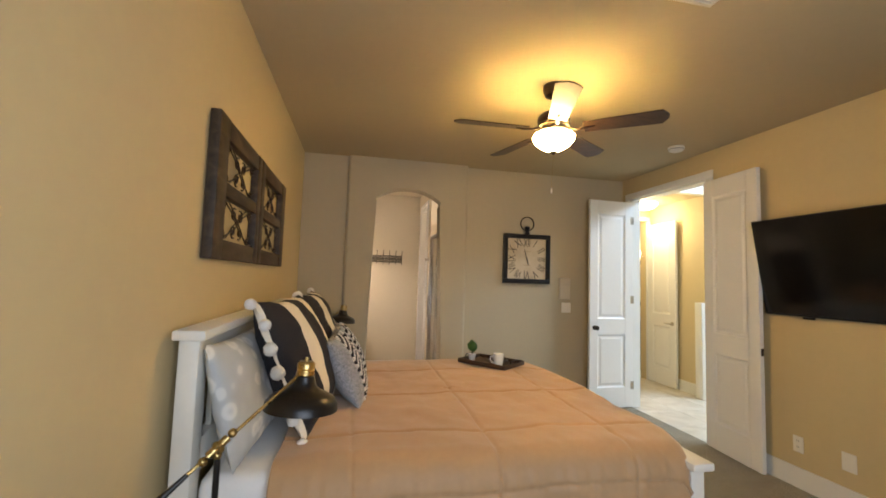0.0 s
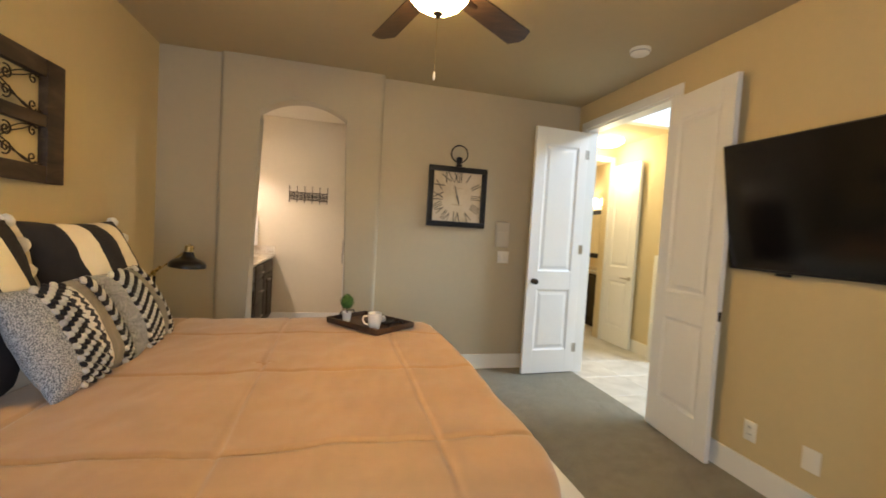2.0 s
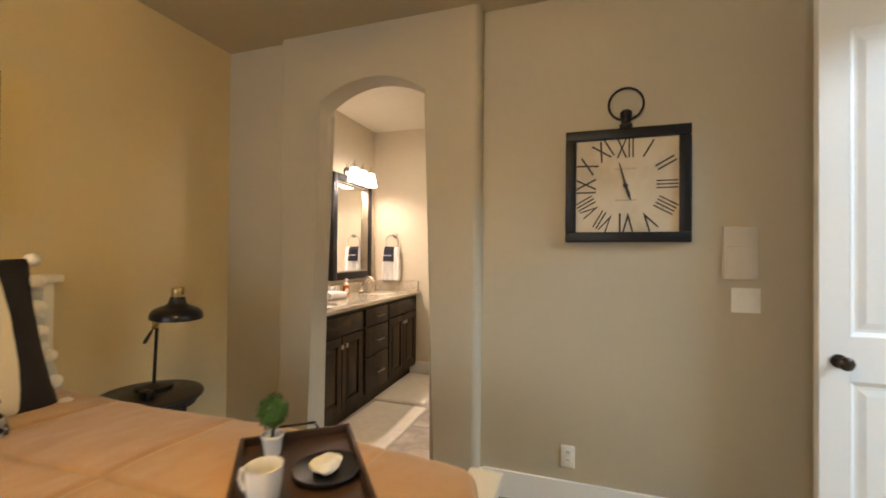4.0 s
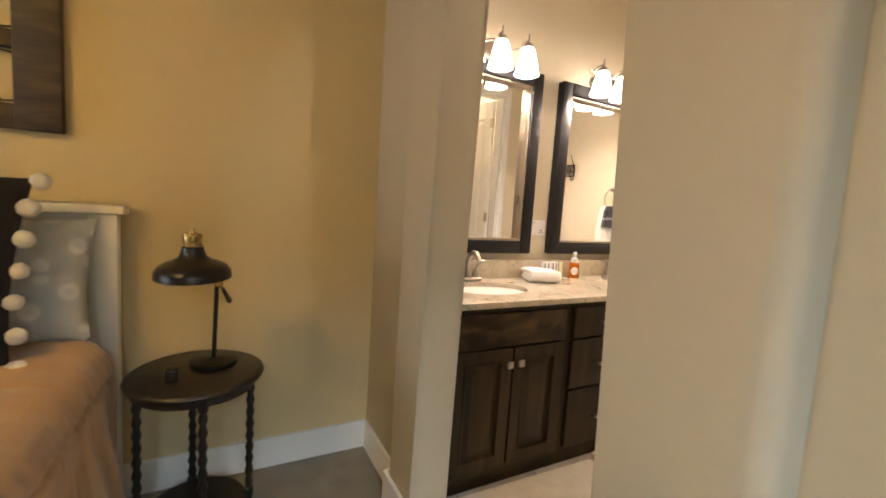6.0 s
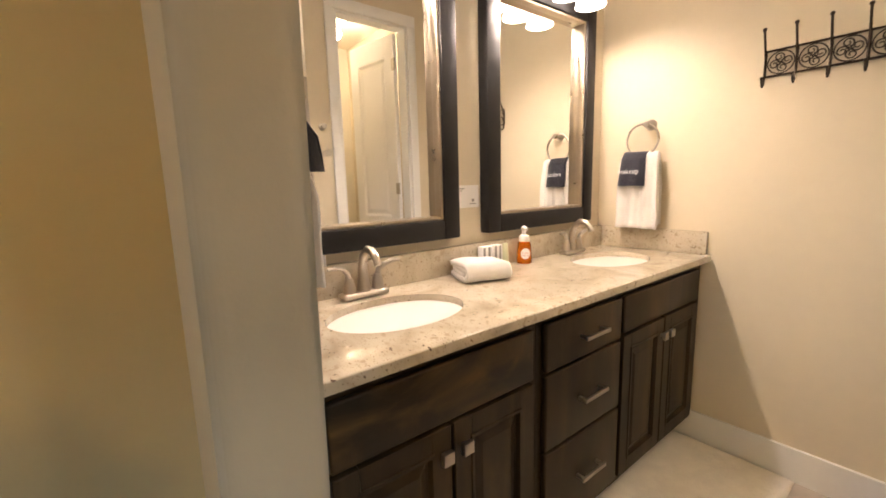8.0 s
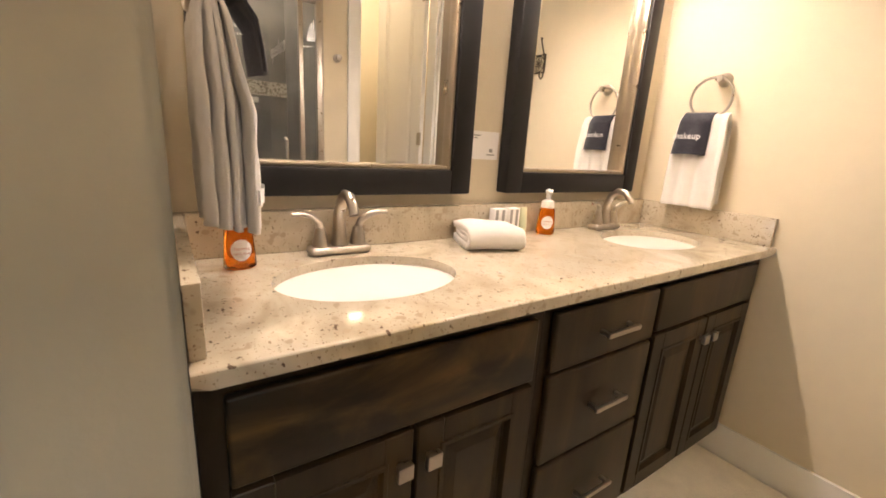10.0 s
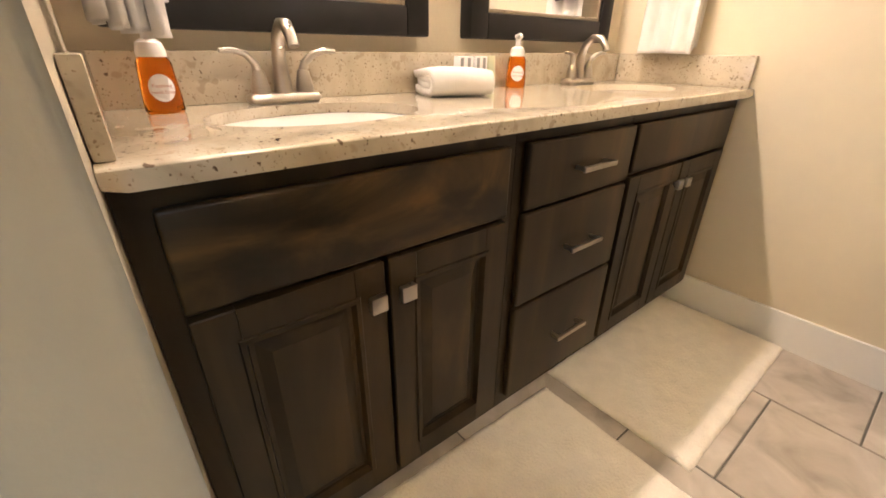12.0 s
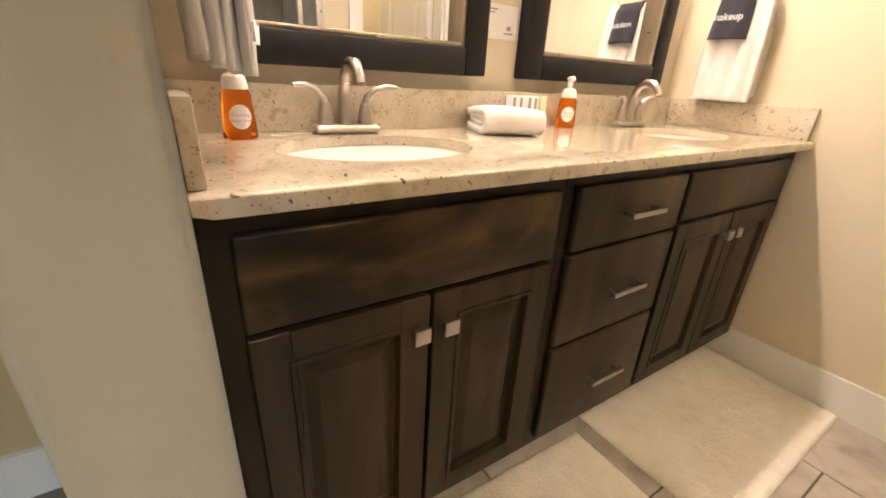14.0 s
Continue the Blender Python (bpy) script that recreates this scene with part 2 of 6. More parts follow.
def coord_node(nt, axis):
    tc = nt.nodes.new("ShaderNodeTexCoord")
    sep = nt.nodes.new("ShaderNodeSeparateXYZ")
    nt.links.new(tc.outputs["Object"], sep.inputs[0])
    return tc, sep.outputs[axis]


def stripe_cloth():
    """Cream and black cotton in broad upright stripes."""
    m = mat("striped_cotton", (0.8, 0.8, 0.8), 0.9, var=0.04, vscale=10, bump=0.25, bscale=600)
    nt = m.node_tree
    _, s = coord_node(nt, "X")
    a = nt.nodes.new("ShaderNodeMath")
    a.operation = "MULTIPLY_ADD"
    a.inputs[1].default_value, a.inputs[2].default_value = 1 / 0.29, 10.69
    nt.links.new(s, a.inputs[0])
    f = nt.nodes.new("ShaderNodeMath")
    f.operation = "FRACT"
    nt.links.new(a.outputs[0], f.inputs[0])
    r = nt.nodes.new("ShaderNodeValToRGB")
    r.color_ramp.interpolation = "CONSTANT"
    r.color_ramp.elements[0].color = (0.78, 0.71, 0.60, 1)
    r.color_ramp.elements[1].position, r.color_ramp.elements[1].color = 0.5, (0.012, 0.011, 0.015, 1)
    nt.links.new(f.outputs[0], r.inputs[0])
    mix = [n for n in nt.nodes if n.type == "MIX"][0]
    nt.links.new(r.outputs[0], mix.inputs["A"])
    return m


def knit_cloth():
    """Grey panel between bands of chunky black and white weave."""
    m = mat("knit_panels", (0.3, 0.3, 0.3), 0.9, var=0.06, vscale=20, bump=0.5, bscale=260, sheen=0.2)
    nt = m.node_tree
    tc, s = coord_node(nt, "X")
    sep = nt.nodes.new("ShaderNodeSeparateXYZ")
    wob = nt.nodes.new("ShaderNodeTexNoise")
    wob.inputs["Scale"].default_value = 55
    nt.links.new(tc.outputs["Object"], wob.inputs["Vector"])
    wadd = nt.nodes.new("ShaderNodeVectorMath")
    wadd.operation = "MULTIPLY_ADD"
    wadd.inputs[1].default_value = (0.014, 0.014, 0.014)
    nt.links.new(wob.outputs["Color"], wadd.inputs[0])
    nt.links.new(tc.outputs["Object"], wadd.inputs[2])
    nt.links.new(wadd.outputs[0], sep.inputs[0])
    pp = nt.nodes.new("ShaderNodeMath")
    pp.operation = "PINGPONG"
    pp.inputs[1].default_value = 0.013
    nt.links.new(sep.outputs["Z"], pp.inputs[0])
    zz = nt.nodes.new("ShaderNodeMath")
    zz.operation = "MULTIPLY_ADD"
    zz.inputs[1].default_value = 1.3
    nt.links.new(pp.outputs[0], zz.inputs[0])
    nt.links.new(sep.outputs["X"], zz.inputs[2])
    fq = nt.nodes.new("ShaderNodeMath")
    fq.operation = "MULTIPLY"
    fq.inputs[1].default_value = 22
    nt.links.new(zz.outputs[0], fq.inputs[0])
    ff = nt.nodes.new("ShaderNodeMath")
    ff.operation = "FRACT"
    nt.links.new(fq.outputs[0], ff.inputs[0])
    ch = nt.nodes.new("ShaderNodeValToRGB")
    ch.color_ramp.elements[0].position, ch.color_ramp.elements[0].color = 0.46, (0.014, 0.012, 0.016, 1)
    ch.color_ramp.elements[1].position, ch.color_ramp.elements[1].color = 0.54, (0.74, 0.69, 0.62, 1)
    nt.links.new(ff.outputs[0], ch.inputs[0])
    nz = nt.nodes.new("ShaderNodeTexNoise")
    nz.inputs["Scale"].default_value = 260
    nt.links.new(tc.outputs["Object"], nz.inputs["Vector"])
    sp = nt.nodes.new("ShaderNodeValToRGB")
    sp.color_ramp.elements[0].position, sp.color_ramp.elements[0].color = 0.42, (0.10, 0.11, 0.13, 1)
    sp.color_ramp.elements[1].position, sp.color_ramp.elements[1].color = 0.58, (0.42, 0.43, 0.46, 1)
    nt.links.new(nz.outputs["Fac"], sp.inputs[0])

    def band(lo, hi, a, bcol):
        g = nt.nodes.new("ShaderNodeMath")
        g.operation = "GREATER_THAN"
        g.inputs[1].default_value = lo
        nt.links.new(s, g.inputs[0])
        l = nt.nodes.new("ShaderNodeMath")
        l.operation = "LESS_THAN"
        l.inputs[1].default_value = hi
        nt.links.new(s, l.inputs[0])
        mu = nt.nodes.new("ShaderNodeMath")
        mu.operation = "MULTIPLY"
        nt.links.new(g.outputs[0], mu.inputs[0])
        nt.links.new(l.outputs[0], mu.inputs[1])
        x = nt.nodes.new("ShaderNodeMix")
        x.data_type = "RGBA"
        nt.links.new(mu.outputs[0], x.inputs["Factor"])
        nt.links.new(a, x.inputs["A"])
        if isinstance(bcol, tuple):
            x.inputs["B"].default_value = (*bcol, 1)
        else:
            nt.links.new(bcol, x.inputs["B"])
        return x.outputs["Result"]

    c = band(0.02, 0.125, ch.outputs["Color"], (0.21, 0.19, 0.165))
    c = band(-1, -0.13, c, sp.outputs[0])
    mix = [n for n in nt.nodes if n.type == "MIX" and n.blend_type == "MULTIPLY"][0]
    nt.links.new(c, mix.inputs["A"])
    return m


STRIPES, KNIT = stripe_cloth(), knit_cloth()
FLORAL = ramp_mat("grey_floral_cotton", [(0.0, (0.56, 0.57, 0.57)), (0.22, (0.70, 0.70, 0.69)), (0.34, (0.66, 0.67, 0.66)), (0.42, (0.50, 0.52, 0.53)), (0.6, (0.46, 0.48, 0.49))], 0.85, 13, kind="VORONOI", bump=0.05)

# ---- mesh tools ----


def finish(me, smooth=True, angle=38):
    if smooth:
        me.polygons.foreach_set("use_smooth", [True] * len(me.polygons))
        me.set_sharp_from_angle(angle=radians(angle))
    me.update()
    return me


def part(name, bm, material, parent=None, label="", smooth=True, angle=38):
    """Link a bmesh as one mesh object, under a thing or part."""
    bmesh.ops.recalc_face_normals(bm, faces=bm.faces)
    me = bpy.data.meshes.new(name)
    bm.to_mesh(me)
    bm.free()
    me.materials.append(material)
    finish(me, smooth, angle)
    ob = new(name, me)
    if parent:
        ob.parent = parent
    if label:
        ob["label"] = label
    return ob


def thing(name, label, category, m=None, group="", kind=""):
    ob = new(name)
    ob.empty_display_size = 0.1
    if m:
        ob.matrix_world = m
    return tagged(ob, label, category, group, kind)


def structure(ob, label="", category=""):
    return tagged(ob, label, category, "", "structure")


def bx(bm, x0, x1, y0, y1, z0, z1, bev=0.0, seg=2):
    """Add a box, with bevelled edges."""
    vs = [bm.verts.new((x, y, z)) for x in (x0, x1) for y in (y0, y1) for z in (z0, z1)]
    fs = [bm.faces.new([vs[i] for i in f]) for f in ((0, 1, 3, 2), (4, 6, 7, 5), (0, 4, 5, 1), (2, 3, 7, 6), (0, 2, 6, 4), (1, 5, 7, 3))]
    if bev:
        es = list({e for f in fs for e in f.edges})
        bmesh.ops.bevel(bm, geom=es, offset=bev, segments=seg, affect="EDGES", profile=0.5)
    return bm


def box(x0, x1, y0, y1, z0, z1, bev=0.0, seg=2):
    return bx(bmesh.new(), x0, x1, y0, y1, z0, z1, bev, seg)


def lathe(bm, prof, seg=32, at=(0, 0, 0), sx=1.0, sy=1.0, rot=None):
    """Turn a profile of (radius, height) about the upright axis."""
    rings = []
    for r, z in prof:
        ring = []
        for i in range(seg):
            a = 2 * math.pi * i / seg
            p = Vector((r * sx * math.cos(a), r * sy * math.sin(a), z))
            if rot:
                p = rot @ p
            ring.append(bm.verts.new(p + Vector(at)))
        rings.append(ring)
    for a, b in zip(rings, rings[1:]):
        for i in range(seg):
            j = (i + 1) % seg
            bm.faces.new((a[i], a[j], b[j], b[i]))
    for ring, r in ((rings[0], prof[0][0]), (rings[-1], prof[-1][0])):
        if r > 1e-4:
            bm.faces.new(ring)
    bmesh.ops.remove_doubles(bm, verts=[v for ring in rings for v in ring], dist=1e-5)
    return bm


def tube(bm, pts, radii, seg=10, flat=1.0, closed=False):
    """Sweep a circle along points. flat: how far the section is squeezed."""
    pts = [Vector(p) for p in pts]
    n = len(pts)
    if not isinstance(radii, (list, tuple)):
        radii = [radii] * n
    rings, side = [], None
    for i, p in enumerate(pts):
        a = pts[(i - 1) % n] if closed or i else pts[0]
        b = pts[(i + 1) % n] if closed or i < n - 1 else pts[-1]
        d = (b - a).normalized()
        if side is None:
            side = d.orthogonal().normalized()
        side = (side - d * side.dot(d)).normalized()
        up = d.cross(side)
        rings.append([bm.verts.new(p + radii[i] * (side * math.cos(k) + up * flat * math.sin(k))) for k in (2 * math.pi * j / seg for j in range(seg))])
    pairs = list(zip(rings, rings[1:])) + ([(rings[-1], rings[0])] if closed else [])
    for a, b in pairs:
        for i in range(seg):
            j = (i + 1) % seg
            bm.faces.new((a[i], a[j], b[j], b[i]))
    if not closed:
        bm.faces.new(rings[0])
        bm.faces.new(rings[-1])
    return bm


def rod(p, q, r, r2=None, seg=14):
    return tube(bmesh.new(), [p, q], [r, r2 or r], seg)


def ball(bm, at, r, sx=1, sy=1, sz=1, seg=14):
    prof = [(r * math.sin(math.pi * i / 8), -r * sz * math.cos(math.pi * i / 8)) for i in range(9)]
    prof[0], prof[-1] = (0.0, prof[0][1]), (0.0, prof[-1][1])
    return lathe(bm, prof, seg, at, sx, sy)


def arc(cx, cz, r, a0, a1, n):
    return [(cx + r * math.cos(radians(a0 + (a1 - a0) * i / n)), cz + r * math.sin(radians(a0 + (a1 - a0) * i / n))) for i in range(n + 1)]


def prism(outline, y0, y1):
    """Extrude an outline in (x, z) from y0 to y1."""
    bm = bmesh.new()
    a = [bm.verts.new((x, y0, z)) for x, z in outline]
    b = [bm.verts.new((x, y1, z)) for x, z in outline]
    bm.faces.new(a)
    bm.faces.new(b)
    for i in range(len(a)):
        j = (i + 1) % len(a)
        bm.faces.new((a[i], a[j], b[j], b[i]))
    return bm


def round_edges(bm, test, off, seg=4):
    es = [e for e in bm.edges if test(*(v.co for v in e.verts))]
    bmesh.ops.bevel(bm, geom=es, offset=off, segments=seg, affect="EDGES", profile=0.5)
    return bm


def text_mesh(s, size, weight=0.0):
    """The writing as a flat mesh in its own plane, centred."""
    cu = bpy.data.curves.new("writing", "FONT")
    cu.body, cu.size, cu.align_x, cu.align_y, cu.resolution_u = s, size, "CENTER", "CENTER", 3
    cu.offset = weight
    ob = bpy.data.objects.new("writing", cu)
    scene.collection.objects.link(ob)
    dg = bpy.context.evaluated_depsgraph_get()
    me = bpy.data.meshes.new_from_object(ob.evaluated_get(dg))
    bpy.data.objects.remove(ob)
    return me


def writing(s, size, material, parent, m, weight=0.0):
    me = text_mesh(s, size, weight)
    me.materials.clear()
    me.materials.append(material)
    ob = new("lettering", me)
    ob.parent = parent
    ob.matrix_local = m
    return ob


# ---- structure ----
H = 2.74
EAST, CLOCKY, PIERY, BACKY, HOOKY = 3.85, 5.232, 5.142, 5.305, 7.19
BX0, BX1 = 0.08, 1.555

structure(part("floor_bedroom_carpet", box(-0.1, 3.86, -0.4, 5.235, -0.1, 0.0), CARPET), "grey-brown cut-pile carpet over the bedroom floor", "carpet")
structure(part("wall_west", box(-0.12, 0, -0.4, 5.19, 0, H), PAINT), "beige painted bedroom wall behind the bed", "wall")
structure(part("wall_alcove", box(-0.12, 0.47, 5.19, BACKY, 0, H), SHADED_PAINT), "painted recess beside the arch, beige greyed for its cooler, dimmer light", "wall")

out = [(0.462, 0), (0.738, 0)] + [(0.738, 2.27)] + [(x, z) for x, z in arc(1.130, 1.8349, 0.5836, 132.2, 47.8, 20)][1:-1] + [(1.522, 2.27), (1.522, 0), (1.81, 0), (1.81, H), (0.462, H)]
arch = prism(out, PIERY, BACKY)


def arch_edge(a, b):
    same = abs(a.y - b.y) < 1e-4
    if not same:
        return False
    edge_x = abs(a.x - b.x) < 1e-4 and min(a.z, b.z) < 1e-3 and any(abs(a.x - x) < 1e-3 for x in (0.462, 0.738, 1.522, 1.81))
    curve = 0.737 < min(a.x, b.x) and max(a.x, b.x) < 1.557 and min(a.z, b.z) > 2.2
    return (edge_x or curve) and (a.y < PIERY + 0.01 or 0.7 < a.x < 1.6)


round_edges(arch, arch_edge, 0.040, 6)
structure(part("wall_arch", arch, SHADED_PAINT, angle=50), "painted wall with an arched opening to the bathroom, beige greyed for its dimmer light", "wall")
structure(part("wall_clock", box(1.80, 3.97, CLOCKY, BACKY, 0, H), SHADED_PAINT), "painted bedroom wall that carries the clock, beige greyed for its dimmer light", "wall")

# east wall with the double doorway, and the nearer projecting stretch
e = prism([(2.0, 0), (3.95, 0), (3.95, 2.475), (5.08, 2.475), (5.08, 0), (5.24, 0), (5.24, H), (2.0, H)], -EAST, -EAST - 0.12)
for v in e.verts:
    v.co = Vector((-v.co.y, v.co.x, v.co.z))
structure(part("wall_east", e, PAINT), "beige painted bedroom wall with a double doorway", "wall")
structure(part("wall_east_projection", round_edges(box(3.5, 3.97, -0.4, 2.14, 0, H), lambda a, b: a.x == b.x == 3.5 and a.y == b.y == 2.14, 0.03, 5), PAINT, angle=50), "projecting beige wall beside the television", "wall")
s = box(-0.12, 0.4, -0.52, -0.4, 0, H)
bx(s, 2.1, 3.97, -0.52, -0.4, 0, H)
bx(s, 0.4, 2.1, -0.52, -0.4, 0, 0.7)
bx(s, 0.4, 2.1, -0.52, -0.4, 2.2, H)
structure(part("wall_south", s, PAINT), "beige painted wall with a window", "wall")
win = structure(thing("window_1", "white framed window in the bedroom wall", "window"))
f = box(0.4, 0.46, -0.5, -0.43, 0.7, 2.2)
bx(f, 2.04, 2.1, -0.5, -0.43, 0.7, 2.2)
bx(f, 0.46, 2.04, -0.5, -0.43, 0.7, 0.76)
bx(f, 0.46, 2.04, -0.5, -0.43, 2.14, 2.2)
bx(f, 1.23, 1.27, -0.5, -0.43, 0.76, 2.14)
part("window_frame", f, TRIM, win)
g = part("pane", box(0.46, 2.04, -0.47, -0.464, 0.76, 2.14), WINGLASS, win)
g.visible_shadow = False
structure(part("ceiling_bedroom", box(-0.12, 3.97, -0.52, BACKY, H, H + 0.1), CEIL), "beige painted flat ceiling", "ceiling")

# bathroom shell
structure(part("wall_bath_west", box(-0.02, BX0, BACKY, 7.31, 0, H), BATHPAINT), "cream-beige wall behind the vanity", "wall")
structure(part("wall_bath_north", box(BX0, 3.2, HOOKY, 7.31, 0, H), BATHPAINT), "cream-beige wall with hooks and a towel ring", "wall")
w = box(BX1, BX1 + 0.1, 6.13, 6.345, 0, H)
bx(w, BX1, BX1 + 0.1, 6.345, 6.92, 2.46, H)
bx(w, BX1, BX1 + 0.1, 6.92, HOOKY, 0, H)
bx(w, BX1, BX1 + 0.1, BACKY, 6.13, 2.6, H)
structure(part("wall_bath_east", w, BATHPAINT), "cream-beige wall with the shower and a doorway", "wall")
structure(part("ceiling_bath", box(-0.02, 3.2, BACKY, 7.31, H, H + 0.1), BOUNCE_CEIL), "beige painted bathroom ceiling, paled to bounce light down", "ceiling")
structure(part("wall_closet", box(3.1, 3.2, BACKY, HOOKY, 0, H), BATHPAINT), "beige wall of the small room off the bathroom", "wall")
structure(part("wall_shower_side", box(BX1 + 0.1, 3.1, 6.13, 6.2, 0, H), BATHPAINT), "wall between shower and small room", "wall")

# hall, open room beyond and second bathroom
structure(part("wall_hall_east", box(5.10, 5.22, 5.2, 6.3, 0, 2.7), HALLPAINT), "warm yellow-beige hall wall", "wall")
n = box(3.97, 4.35, 6.3, 6.42, 0, 2.7)
bx(n, 5.02, 5.22, 6.3, 6.42, 0, 2.7)
bx(n, 4.35, 5.02, 6.3, 6.42, 2.44, 2.7)
structure(part("wall_hall_north", n, HALLPAINT), "hall end wall with a doorway", "wall")
structure(part("wall_hall_west", box(3.85, 3.97, BACKY, 6.42, 0, 2.7), HALLPAINT), "warm beige hall wall", "wall")
structure(part("ceiling_hall", box(3.97, 5.22, 5.29, 6.42, 2.66, 2.74), HALLPAINT), "lowered hall ceiling", "ceiling")
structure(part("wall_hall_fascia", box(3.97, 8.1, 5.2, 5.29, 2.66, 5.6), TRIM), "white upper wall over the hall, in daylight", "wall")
structure(part("wall_great_west", box(3.97, 4.0, -1.5, 3.85, 0, 5.6), HALLPAINT), "wall of the tall room", "wall")
structure(part("wall_great_upper", box(3.85, 3.97, -1.5, 5.2, H + 0.1, 5.6), HALLPAINT), "upper wall of the tall room", "wall")
structure(part("wall_great_north", box(5.22, 8.1, 5.2, 5.3, 0, 2.66), HALLPAINT), "wall of the tall room", "wall")
structure(part("wall_great_south", box(3.97, 8.1, -1.6, -1.5, 0, 5.6), HALLPAINT), "wall of the tall room", "wall")
g = box(8.0, 8.1, -1.5, 5.3, 0, 3.4)
bx(g, 8.0, 8.1, -1.5, 5.3, 5.1, 5.6)
bx(g, 8.0, 8.1, -1.5, 1.0, 3.4, 5.1)
bx(g, 8.0, 8.1, 4.2, 5.3, 3.4, 5.1)
structure(part("wall_great_east", g, HALLPAINT), "wall of the tall room with a high window", "wall")
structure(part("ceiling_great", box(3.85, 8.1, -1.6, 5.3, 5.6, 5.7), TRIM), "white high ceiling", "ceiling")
structure(part("wall_bath_two_east", box(5.9, 6.0, 6.42, 8.7, 0, 2.7), HALLPAINT), "wall of the second bathroom", "wall")
structure(part("wall_bath_two_north", box(4.2, 6.0, 8.6, 8.7, 0, 2.7), HALLPAINT), "wall of the second bathroom", "wall")
structure(part("wall_bath_two_west", box(4.1, 4.2, 6.42, 8.7, 0, 2.7), HALLPAINT), "wall of the second bathroom", "wall")
structure(part("wall_bath_two_south", box(5.22, 6.0, 6.3, 6.42, 0, 2.7), HALLPAINT), "wall of the second bathroom", "wall")
structure(part("ceiling_bath_two", box(4.1, 6.0, 6.42, 8.7, 2.7, 2.8), HALLPAINT), "second bathroom ceiling", "ceiling")

# white trim
BASE = structure(thing("baseboard", "white painted skirting board along the walls", "baseboard"))


def skirt(x0, x1, y0, y1, face):
    """One length of skirting. face: the side that looks into the room."""
    t, h = 0.015, 0.145
    bm = box(x0, x1, y0, y1, 0, h)
    lim = {"+x": lambda a, b: a.x == b.x == x1, "-x": lambda a, b: a.x == b.x == x0, "+y": lambda a, b: a.y == b.y == y1, "-y": lambda a, b: a.y == b.y == y0}[face]
    round_edges(bm, lambda a, b: a.z == b.z == h and lim(a, b), 0.008, 3)
    part("board", bm, TRIM, BASE)


skirt(0, 0.015, -0.4, 5.19, "+x")
skirt(0.015, 0.462, 5.175, 5.19, "-y")
skirt(0.447, 0.462, PIERY, 5.175, "-x")
skirt(0.452, 0.738, PIERY - 0.015, PIERY, "-y")
skirt(0.738, 0.753, PIERY - 0.015, BACKY, "+x")
skirt(1.507, 1.522, PIERY - 0.015, BACKY, "-x")
skirt(1.522, 1.82, PIERY - 0.015, PIERY, "-y")
skirt(1.81, 1.825, PIERY, CLOCKY - 0.015, "+x")
skirt(1.825, EAST - 0.015, CLOCKY - 0.015, CLOCKY, "-y")
skirt(EAST - 0.015, EAST, 5.16, CLOCKY - 0.015, "-x")
skirt(EAST - 0.015, EAST, 2.14, 3.87, "-x")
skirt(3.485, 3.5, -0.4, 2.125, "-x")
skirt(3.485, EAST - 0.015, 2.14, 2.155, "+y")
skirt(0.55, BX1 - 0.015, HOOKY - 0.015, HOOKY, "-y")
skirt(BX1 - 0.015, BX1, 6.13, 6.275, "-x")
skirt(BX1 - 0.015, BX1, 6.99, 7.17, "-x")
skirt(5.085, 5.10, 5.33, 6.285, "-x")
skirt(5.035, 5.10, 6.285, 6.3, "-y")


def casing(name, x, ya, yb, top, side, label, depth):
    """White door trim on a wall that runs along y. side: -1 or 1, the way it faces."""
    c = structure(thing(name, label, "door trim"))
    xa, xb = sorted((x, x + side * 0.02))
    for y0, y1 in ((ya - 0.07, ya), (yb, yb + 0.07)):
        part("casing", box(xa, xb, y0, y1, 0, top + 0.0, 0.005), TRIM, c)
    part("casing", box(xa, xb, ya - 0.07, yb + 0.07, top, top + 0.075, 0.005), TRIM, c)
    d0, d1 = sorted((x, x - side * depth))
    part("jamb", box(d0, d1, ya - 0.0, ya + 0.018, 0, top), TRIM, c)
    part("jamb", box(d0, d1, yb - 0.018, yb, 0, top), TRIM, c)
    part("jamb", box(d0, d1, ya + 0.018, yb - 0.018, top - 0.018, top), TRIM, c)
    return c


casing("trim_double_door", EAST - 0.0005, 3.95, 5.08, 2.474, -1, "white painted casing round the double doorway", 0.12)
casing("trim_closet_door", BX1 - 0.0005, 6.345, 6.92, 2.459, -1, "white painted casing round the small doorway", 0.1)
c = structure(thing("trim_hall_door", "white painted casing round the hall doorway", "door trim"))
part("casing", box(4.28, 4.35, 6.28, 6.3, 0, 2.44, 0.005), TRIM, c)
part("casing", box(5.02, 5.085, 6.27, 6.3, 0, 2.44, 0.005), TRIM, c)
part("casing", box(4.28, 5.085, 6.28, 6.3, 2.44, 2.51, 0.005), TRIM, c)
structure(part("trim_half_wall", box(4.995, 5.10, 5.215, 5.335, 0, 1.235, 0.01), TRIM), "white painted half wall post beside the hall", "half wall")

# ---- doors ----


